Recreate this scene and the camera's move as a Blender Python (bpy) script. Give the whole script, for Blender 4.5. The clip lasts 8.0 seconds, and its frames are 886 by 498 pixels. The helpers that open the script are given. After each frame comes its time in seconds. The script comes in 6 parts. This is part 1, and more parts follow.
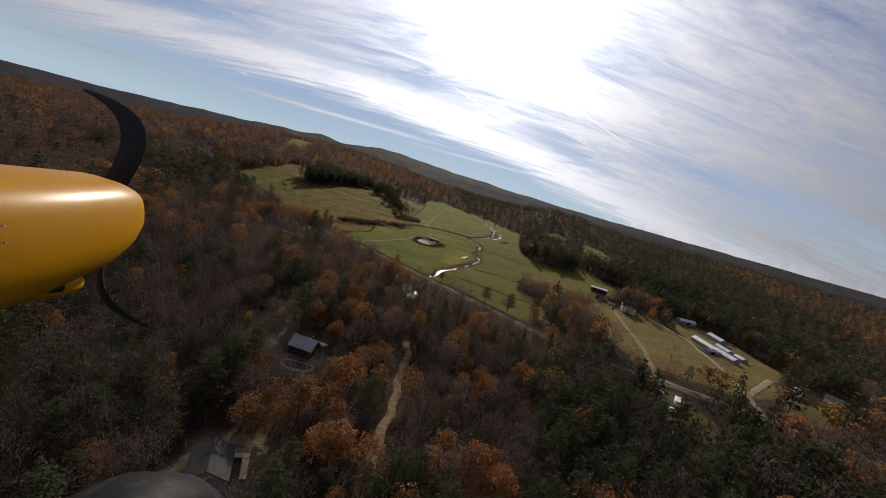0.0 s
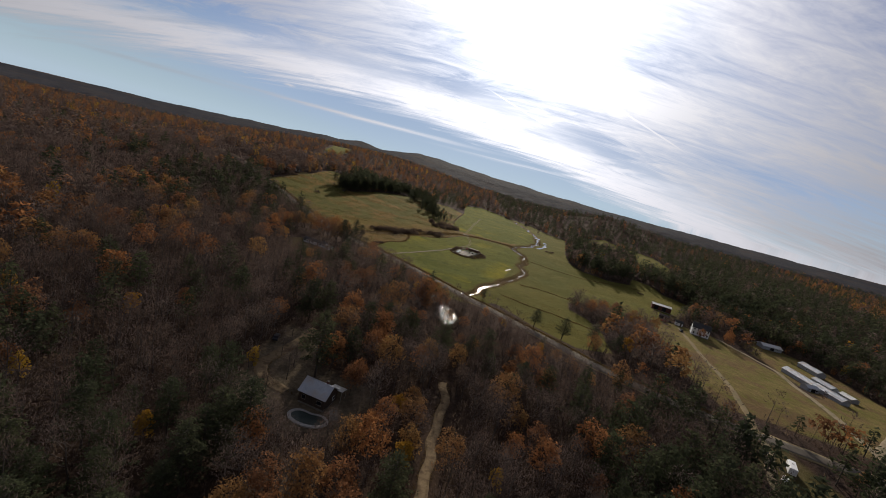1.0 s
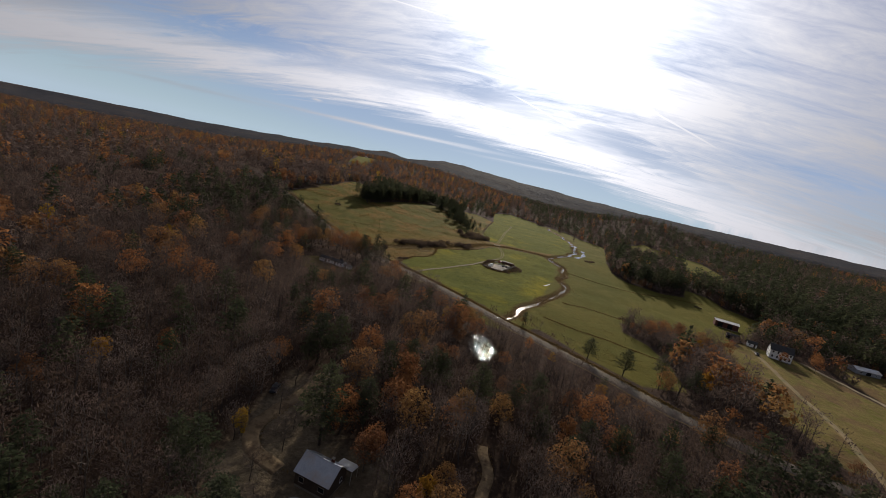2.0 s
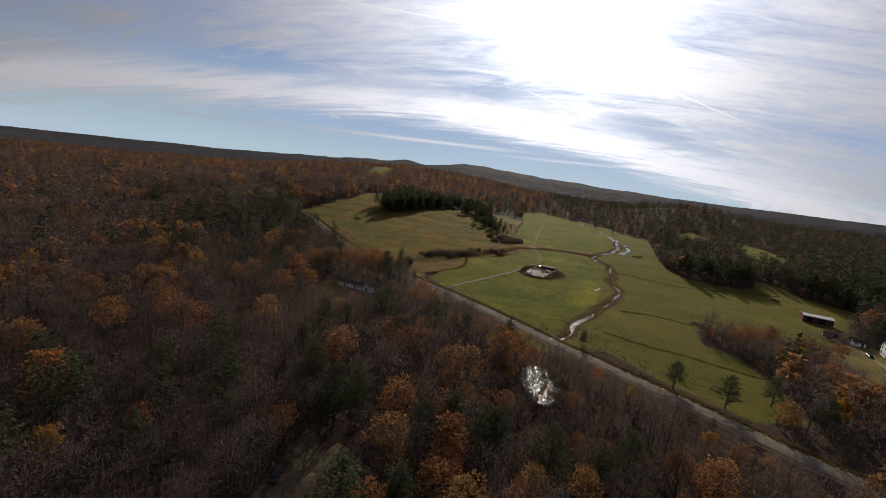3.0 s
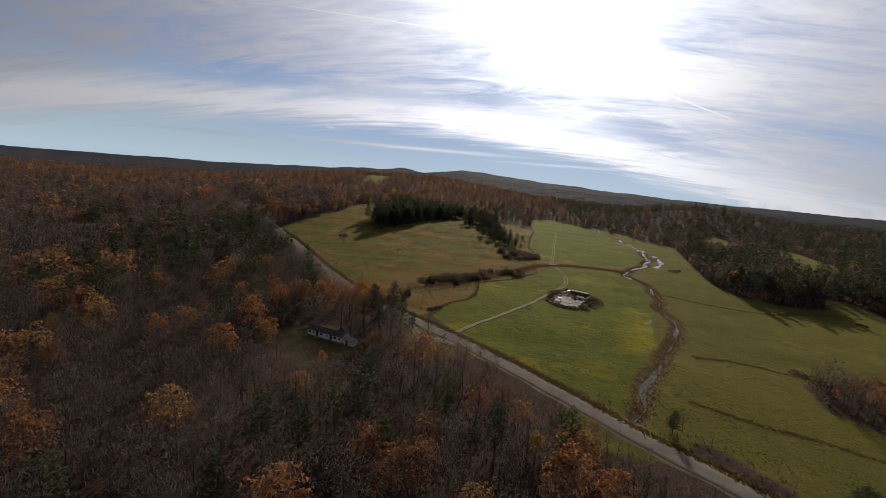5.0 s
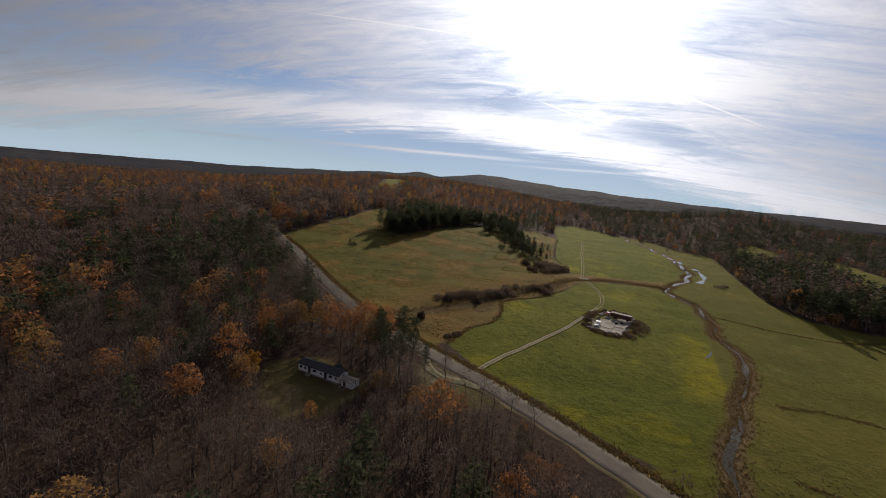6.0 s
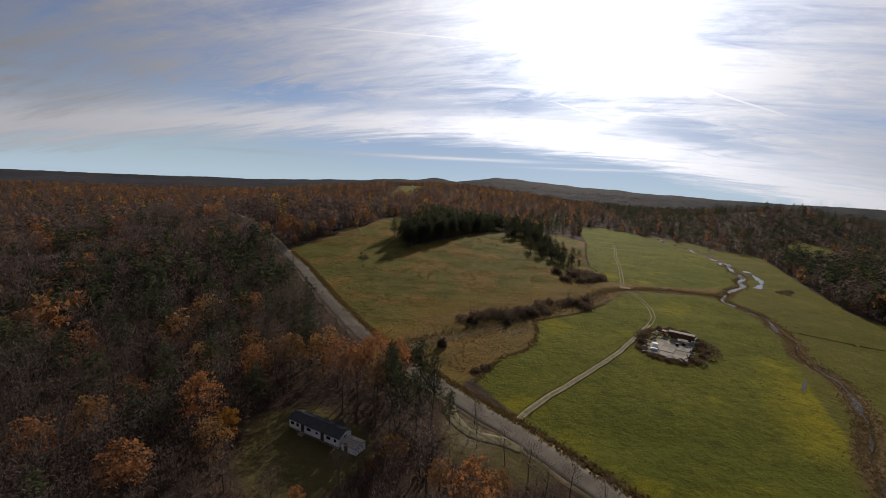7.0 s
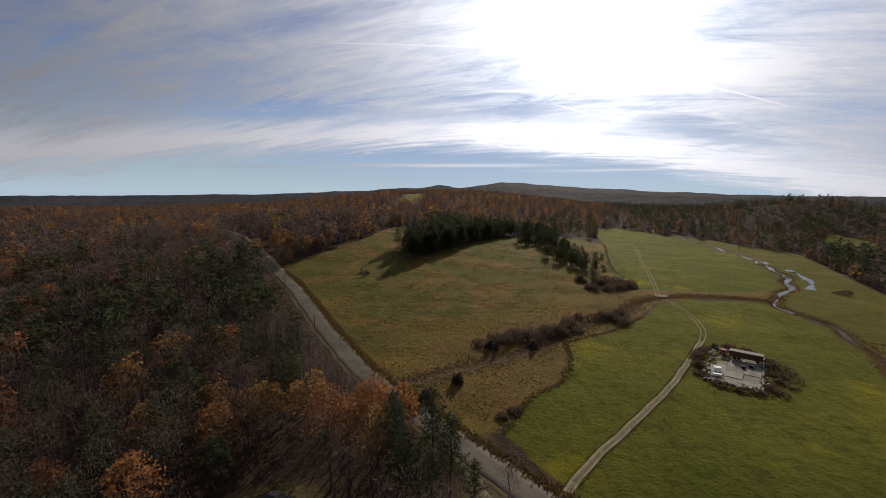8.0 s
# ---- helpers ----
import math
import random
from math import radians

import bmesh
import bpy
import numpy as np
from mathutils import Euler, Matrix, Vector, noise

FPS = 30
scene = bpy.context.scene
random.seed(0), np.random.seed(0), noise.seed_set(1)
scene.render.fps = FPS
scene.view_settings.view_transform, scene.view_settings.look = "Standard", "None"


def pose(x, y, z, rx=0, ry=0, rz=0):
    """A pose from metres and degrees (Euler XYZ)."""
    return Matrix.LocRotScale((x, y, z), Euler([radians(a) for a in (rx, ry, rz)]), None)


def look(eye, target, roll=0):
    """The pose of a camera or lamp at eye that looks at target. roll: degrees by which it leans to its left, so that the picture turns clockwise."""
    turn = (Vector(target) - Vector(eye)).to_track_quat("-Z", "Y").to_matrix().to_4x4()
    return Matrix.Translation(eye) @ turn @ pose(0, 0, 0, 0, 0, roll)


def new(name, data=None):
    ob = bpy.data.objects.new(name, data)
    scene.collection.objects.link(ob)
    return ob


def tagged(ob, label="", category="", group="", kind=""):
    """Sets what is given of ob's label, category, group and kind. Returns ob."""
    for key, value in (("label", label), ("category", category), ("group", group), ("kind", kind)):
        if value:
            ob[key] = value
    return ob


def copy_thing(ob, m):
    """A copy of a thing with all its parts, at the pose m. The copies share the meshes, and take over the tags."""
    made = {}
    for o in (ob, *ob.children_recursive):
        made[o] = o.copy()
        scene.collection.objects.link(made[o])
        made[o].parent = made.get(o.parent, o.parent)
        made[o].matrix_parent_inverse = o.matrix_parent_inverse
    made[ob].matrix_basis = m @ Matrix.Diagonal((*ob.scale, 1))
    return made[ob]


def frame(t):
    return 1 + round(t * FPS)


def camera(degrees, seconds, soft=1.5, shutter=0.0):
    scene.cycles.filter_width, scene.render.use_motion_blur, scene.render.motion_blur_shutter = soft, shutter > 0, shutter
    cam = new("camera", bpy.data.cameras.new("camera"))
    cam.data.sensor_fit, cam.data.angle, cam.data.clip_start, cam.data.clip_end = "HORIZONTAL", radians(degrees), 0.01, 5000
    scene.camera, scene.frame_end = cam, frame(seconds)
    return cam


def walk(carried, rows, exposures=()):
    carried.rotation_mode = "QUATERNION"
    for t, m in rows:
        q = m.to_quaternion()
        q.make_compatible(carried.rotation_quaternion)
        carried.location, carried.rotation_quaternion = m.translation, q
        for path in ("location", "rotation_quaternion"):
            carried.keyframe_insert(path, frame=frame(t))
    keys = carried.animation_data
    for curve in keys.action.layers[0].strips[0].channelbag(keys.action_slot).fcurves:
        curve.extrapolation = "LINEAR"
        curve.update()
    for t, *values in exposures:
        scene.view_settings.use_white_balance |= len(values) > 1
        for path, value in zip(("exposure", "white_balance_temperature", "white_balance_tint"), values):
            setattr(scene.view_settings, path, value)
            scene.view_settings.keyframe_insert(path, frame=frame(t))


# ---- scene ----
cam = camera(93.3, 8.0, soft=0.6)
PATH = [
    (0, (-2.199, 1.915, 67.656), (-2.085, 3.88, 67.298), 15.1),
    (0.5, (-3.186, 17.951, 67.359), (-3.16, 19.915, 66.98), 14.3),
    (1, (-4.096, 33.553, 66.942), (-4.163, 35.515, 66.56), 14.2),
    (1.5, (-5.752, 48.888, 66.301), (-5.898, 50.847, 65.927), 13.3),
    (1.7, (-6.812, 55.073, 66.124), (-6.982, 57.03, 65.748), 13.1),
    (3, (-15.494, 96.129, 63.371), (-15.824, 98.065, 62.99), 6.5),
    (3.5, (-19.127, 110.987, 62.569), (-19.489, 112.921, 62.211), 4.3),
    (4, (-22.366, 125.054, 62.045), (-22.744, 126.988, 61.701), 3.7),
    (5.3, (-31.244, 161.015, 61.436), (-31.567, 162.958, 61.087), 5.1),
    (5.5, (-32.662, 166.805, 61.352), (-33.004, 168.744, 61.0), 4.8),
    (6, (-36.226, 181.378, 60.782), (-36.632, 183.307, 60.447), 5.1),
    (6.5, (-39.725, 195.426, 60.067), (-40.182, 197.346, 59.746), 4.6),
    (7, (-43.665, 208.884, 59.24), (-44.159, 210.796, 58.924), 2.7),
    (7.5, (-47.341, 221.842, 58.212), (-47.845, 223.753, 57.909), 2.7),
    (8, (-51.158, 234.244, 57.276), (-51.689, 236.152, 56.993), 0.1),
]
walk(cam, [(t, look(eye, target, roll)) for t, eye, target, roll in PATH])

# ---- world, sun, exposure ----
SUN_AZ, SUN_EL = 3.0, 23.5          # degrees right of +y, above the horizon
scene.view_settings.exposure = 0.09
SUN_WAY = Vector((math.sin(radians(SUN_AZ)) * math.cos(radians(SUN_EL)), math.cos(radians(SUN_AZ)) * math.cos(radians(SUN_EL)), math.sin(radians(SUN_EL))))


class Nodes:
    """A small builder of node trees."""

    def __init__(self, tree):
        self.tree = tree
        tree.nodes.clear()

    def add(self, kind, **values):
        node = self.tree.nodes.new(kind)
        for key, value in values.items():
            if key == "operation":
                node.operation = value
            elif key == "attribute_name":
                node.attribute_name = value
            elif key == "sky_type":
                node.sky_type = value
            elif key == "sun_disc":
                node.sun_disc = value
            else:
                sock = node.inputs[int(key[1:])] if key[0] == "i" and key[1:].isdigit() else node.inputs[key.replace("_", " ")]
                if isinstance(value, bpy.types.NodeSocket):
                    self.tree.links.new(value, sock)
                else:
                    sock.default_value = value
        return node

    def math(self, op, a, b=0.0, c=0.0):
        return self.add("ShaderNodeMath", operation=op, i0=a, i1=b, i2=c).outputs[0]

    def vmath(self, op, a, b=(0, 0, 0)):
        return self.add("ShaderNodeVectorMath", operation=op, i0=a, i1=b)

    def noise(self, vec, scale, detail=3.0, rough=0.55, distort=0.0):
        return self.add("ShaderNodeTexNoise", Vector=vec, Scale=scale, Detail=detail, Roughness=rough, Distortion=distort).outputs[0]

    def mix(self, fac, a, b, blend="MIX"):
        node = self.tree.nodes.new("ShaderNodeMix")
        node.data_type, node.blend_type = "RGBA", blend
        for sock, value in ((node.inputs[0], fac), (node.inputs[6], a), (node.inputs[7], b)):
            if isinstance(value, bpy.types.NodeSocket):
                self.tree.links.new(value, sock)
            else:
                sock.default_value = value if not isinstance(value, tuple) or len(value) == 4 else (*value, 1)
        return node.outputs[2]

    def step(self, v, lo, hi):
        return self.add("ShaderNodeMapRange", i0=v, i1=lo, i2=hi, i3=0.0, i4=1.0).outputs[0]


world = bpy.data.worlds.new("sky")
scene.world = world
world.use_nodes = True
W = Nodes(world.node_tree)
sky = W.add("ShaderNodeTexSky", sky_type="NISHITA", sun_disc=False)
sky.sun_elevation, sky.sun_rotation, sky.air_density, sky.dust_density = radians(SUN_EL), radians(SUN_AZ), 1.0, 0.6
way = W.vmath("NORMALIZE", W.add("ShaderNodeTexCoord").outputs["Generated"]).outputs[0]
xyz = W.add("ShaderNodeSeparateXYZ", i0=way)
up = W.math("MAXIMUM", xyz.outputs[2], 0.0)
lift = W.math("ADD", up, 0.09)
plan = W.add("ShaderNodeCombineXYZ", X=W.math("DIVIDE", xyz.outputs[0], lift), Y=W.math("DIVIDE", xyz.outputs[1], lift)).outputs[0]
# bearing (degrees from the flight's last heading) and height (degrees) of each part of the sky
bearing = W.math("ADD", W.math("MULTIPLY", W.math("ARCTAN2", xyz.outputs[0], xyz.outputs[1]), 57.3), 15.6)
tall = W.math("MULTIPLY", W.math("ARCSINE", xyz.outputs[2]), 57.3)
# cirrus: broad veil, long bands, soft curls, fine combed streaks
soft_lift = W.math("ADD", up, 0.20)
sheet_plan = W.add("ShaderNodeCombineXYZ", X=W.math("DIVIDE", xyz.outputs[0], soft_lift), Y=W.math("DIVIDE", xyz.outputs[1], soft_lift)).outputs[0]
veil = W.noise(W.add("ShaderNodeMapping", i0=sheet_plan, i2=(0, 0, radians(-14)), i3=(0.5, 1.2, 1)).outputs[0], 1.3, 7.0, 0.62, 0.6)
bands = W.noise(W.add("ShaderNodeMapping", i0=sheet_plan, i1=(3.1, 1.7, 0), i2=(0, 0, radians(-10)), i3=(0.5, 2.6, 1)).outputs[0], 1.6, 8.0, 0.62, 0.8)
curls = W.noise(W.add("ShaderNodeMapping", i0=sheet_plan, i1=(1.3, 9.2, 0), i2=(0, 0, radians(8)), i3=(0.9, 2.2, 1)).outputs[0], 2.2, 9.0, 0.66, 1.6)
combed = W.noise(W.add("ShaderNodeMapping", i0=sheet_plan, i1=(7.1, 4.2, 0), i2=(0, 0, radians(-6)), i3=(0.7, 5.0, 1)).outputs[0], 2.6, 8.0, 0.64, 0.9)


def hump(v, middle, half):
    """1 at the middle, falling off to nothing on both sides."""
    q = W.math("DIVIDE", W.math("SUBTRACT", v, middle), half)
    return W.math("POWER", 2.718, W.math("MULTIPLY", W.math("MULTIPLY", q, q), -1.0))


# the bank's lower edge sinks to both sides; a clear gap runs above it
aside = W.math("ADD", bearing, 5.0)
foot = W.math("MAXIMUM", W.math("SUBTRACT", 5.3, W.math("MULTIPLY", W.math("MULTIPLY", aside, aside), 0.0028)), W.math("SUBTRACT", 1.6, W.math("MULTIPLY", W.math("MAXIMUM", bearing, 0.0), 0.1)))
wave = W.math("ADD", W.math("MULTIPLY", W.math("SUBTRACT", bands, 0.5), 5.0), W.math("MULTIPLY", W.math("SUBTRACT", combed, 0.5), 2.6))
over = W.math("SUBTRACT", W.math("ADD", tall, wave), foot)
bank = W.step(over, -0.7, 1.3)
right = W.math("MAXIMUM", bearing, 0.0)
gap_at = W.math("ADD", W.math("ADD", 10.6, W.math("MULTIPLY", W.math("MINIMUM", bearing, 0.0), 0.06)), W.math("MULTIPLY", W.math("MULTIPLY", right, right), -0.0042))
curl = W.math("ADD", W.math("MULTIPLY", W.math("SUBTRACT", curls, 0.5), 6.0), W.math("MULTIPLY", wave, 0.35))
gap = hump(W.math("ADD", tall, curl), gap_at, 1.55)
gap_much = W.math("ADD", W.math("MULTIPLY", hump(bearing, -21.0, 15.0), 1.0), W.math("ADD", W.math("MULTIPLY", hump(bearing, 9.0, 7.0), 0.75), W.math("MULTIPLY", hump(bearing, 32.0, 8.0), 0.75)))
gap = W.math("MULTIPLY", gap, gap_much)
sheet = W.math("ADD", 0.64, W.math("ADD", W.math("MULTIPLY", W.math("SUBTRACT", veil, 0.5), 2.0), W.math("MULTIPLY", W.math("SUBTRACT", combed, 0.5), 0.85)))
sheet = W.math("ADD", sheet, W.math("ADD", W.math("MULTIPLY", W.math("SUBTRACT", curls, 0.5), 1.1), W.math("MULTIPLY", hump(over, 2.2, 2.0), 0.36)))
sheet = W.math("MINIMUM", W.math("MAXIMUM", sheet, 0.12), 1.0)
cloud = W.math("MULTIPLY", W.math("MULTIPLY", bank, sheet), W.math("MAXIMUM", W.math("SUBTRACT", 1.0, W.math("MULTIPLY", gap, 0.97)), 0.0))
# low streaks in the clear band, and one small cloud
for at, half, rise_at, thick, much in ((-1.0, 12.0, 3.15, 0.20, 0.95), (21.0, 8.0, 2.4, 0.16, 0.45), (-9.9, 0.62, 4.75, 0.17, 0.95), (-14.8, 0.3, 4.75, 0.1, 0.6), (-24.0, 9.0, 2.7, 0.25, 0.35)):
    streak = W.math("MULTIPLY", hump(W.math("ADD", tall, W.math("MULTIPLY", W.math("SUBTRACT", combed, 0.5), 0.5)), rise_at, thick), hump(bearing, at, half))
    cloud = W.math("MAXIMUM", cloud, W.math("MULTIPLY", streak, much))


def trail(ax, ay, bx, by, half):
    """A straight vapour trail in the cloud sheet."""
    ln = math.hypot(bx - ax, by - ay)
    ux, uy = (bx - ax) / ln, (by - ay) / ln
    off = W.vmath("SUBTRACT", plan, (ax, ay, 0)).outputs[0]
    along = W.vmath("DOT_PRODUCT", off, (ux, uy, 0)).outputs[1]
    across = W.math("ABSOLUTE", W.vmath("DOT_PRODUCT", off, (-uy, ux, 0)).outputs[1])
    ends = W.math("MULTIPLY", W.step(along, 0.0, ln * 0.25), W.step(along, ln, ln * 0.7))
    return W.math("MULTIPLY", W.step(across, half, half * 0.2), ends)


for ax, ay, bx, by, half, much in ((-1.35, 2.06, -0.36, 2.43, 0.010, 0.45), (0.45, 2.92, 1.75, 3.93, 0.018, 0.6), (-0.1, 3.55, 0.55, 4.32, 0.018, 0.6)):
    cloud = W.math("ADD", cloud, W.math("MULTIPLY", trail(ax, ay, bx, by, half), much))
cloud = W.math("MINIMUM", cloud, 1.0)
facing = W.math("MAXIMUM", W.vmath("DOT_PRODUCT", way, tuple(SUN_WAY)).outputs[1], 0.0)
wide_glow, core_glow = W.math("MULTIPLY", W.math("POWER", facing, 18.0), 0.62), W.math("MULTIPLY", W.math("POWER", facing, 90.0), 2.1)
clear = W.vmath("MINIMUM", W.vmath("MULTIPLY", sky.outputs[0], (0.036, 0.041, 0.060)).outputs[0], (0.21, 0.30, 0.52)).outputs[0]
hazy = W.math("POWER", W.math("SUBTRACT", 1.0, up), 8.0)
clear = W.mix(W.math("MULTIPLY", hazy, 0.92), clear, (0.42, 0.53, 0.63))
glow = W.math("ADD", 0.185, W.math("MULTIPLY", W.math("POWER", facing, 4.0), 0.56))
glow = W.math("ADD", glow, W.math("MULTIPLY", hump(over, 2.0, 2.6), 0.20))
white = W.add("ShaderNodeCombineXYZ", X=W.math("MULTIPLY", glow, 0.99), Y=W.math("MULTIPLY", glow, 0.98), Z=W.math("MULTIPLY", glow, 1.06)).outputs[0]
tone = W.mix(cloud, clear, white)
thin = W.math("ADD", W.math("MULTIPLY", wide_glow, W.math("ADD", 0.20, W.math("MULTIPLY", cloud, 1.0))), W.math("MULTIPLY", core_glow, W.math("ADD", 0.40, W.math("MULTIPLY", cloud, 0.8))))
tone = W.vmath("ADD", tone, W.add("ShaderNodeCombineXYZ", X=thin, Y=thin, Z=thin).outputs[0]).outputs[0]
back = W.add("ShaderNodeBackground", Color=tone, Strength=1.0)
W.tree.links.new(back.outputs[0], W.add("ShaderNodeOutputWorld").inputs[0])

sun = new("sun", bpy.data.lights.new("sun", "SUN"))
sun.data.energy, sun.data.angle, sun.data.color = 3.9, radians(0.6), (1.0, 0.905, 0.76)
sun.rotation_euler = SUN_WAY.to_track_quat("Z", "Y").to_euler()


# ---- materials ----
def surface(name, low, high, rough=0.85, scale=1.0, fine=6.0, bump=0.3, metal=0.0, coords="Object", each=0.0, depth=0.05, third=None, third_scale=0.15, gloss=0.15):
    """A two-scale surface: low and high tones mixed by coarse and fine noise, a third tone in large stains."""
    m = bpy.data.materials.new(name)
    m.use_nodes = True
    n = Nodes(m.node_tree)
    at = n.add("ShaderNodeTexCoord").outputs[coords]
    coarse, grain = n.noise(at, scale, 4.0), n.noise(at, scale * fine, 3.0, 0.6)
    f = n.math("ADD", n.math("MULTIPLY", n.step(coarse, 0.3, 0.7), 0.6), n.math("MULTIPLY", n.step(grain, 0.3, 0.7), 0.4))
    tone = n.mix(f, low, high)
    if third:
        tone = n.mix(n.math("MULTIPLY", n.step(n.noise(at, third_scale, 4.0, 0.6), 0.48, 0.66), 0.8), tone, third)
    if each:
        r = n.add("ShaderNodeObjectInfo").outputs["Random"]
        k = n.math("ADD", 1.0 - each, n.math("MULTIPLY", r, 2 * each))
        tone = n.vmath("MULTIPLY", tone, n.add("ShaderNodeCombineXYZ", X=k, Y=k, Z=k).outputs[0]).outputs[0]
    b = n.add("ShaderNodeBump", Strength=bump, Distance=depth, Height=grain)
    p = n.add("ShaderNodeBsdfPrincipled", Base_Color=tone, Metallic=metal, Normal=b.outputs[0], Roughness=n.math("ADD", rough - 0.08, n.math("MULTIPLY", coarse, 0.16)))
    p.inputs["Specular IOR Level"].default_value = gloss
    n.tree.links.new(p.outputs[0], n.add("ShaderNodeOutputMaterial").inputs[0])
    return m


def foliage(name, tones, through_light=0.35):
    """Leaves: each spray takes its own tone; the whole plant leans to one by its tint."""
    m = bpy.data.materials.new(name)
    m.use_nodes = True
    n = Nodes(m.node_tree)
    island = n.add("ShaderNodeNewGeometry").outputs["Random Per Island"]
    tint = n.add("ShaderNodeAttribute", attribute_name="tint").outputs["Fac"]
    ob = n.add("ShaderNodeObjectInfo").outputs["Random"]
    f = n.math("FRACT", n.math("ADD", tint, n.math("MULTIPLY", ob, 0.9)))
    ramp = n.tree.nodes.new("ShaderNodeValToRGB")
    n.tree.links.new(f, ramp.inputs[0])
    while len(ramp.color_ramp.elements) < len(tones):
        ramp.color_ramp.elements.new(0.5)
    for i, (e, c) in enumerate(zip(ramp.color_ramp.elements, tones)):
        e.position, e.color = i / (len(tones) - 1), (*c, 1)
    k = n.math("ADD", 0.90, n.math("MULTIPLY", island, 0.50))
    tone = n.vmath("MULTIPLY", ramp.outputs[0], n.add("ShaderNodeCombineXYZ", X=k, Y=k, Z=k).outputs[0]).outputs[0]
    d = n.add("ShaderNodeBsdfPrincipled", Base_Color=tone, Roughness=0.75)
    d.inputs["Specular IOR Level"].default_value = 0.0
    tr = n.add("ShaderNodeBsdfTranslucent", Color=tone)
    s = n.add("ShaderNodeMixShader", i0=through_light, i1=d.outputs[0], i2=tr.outputs[0])
    n.tree.links.new(s.outputs[0], n.add("ShaderNodeOutputMaterial").inputs[0])
    return m


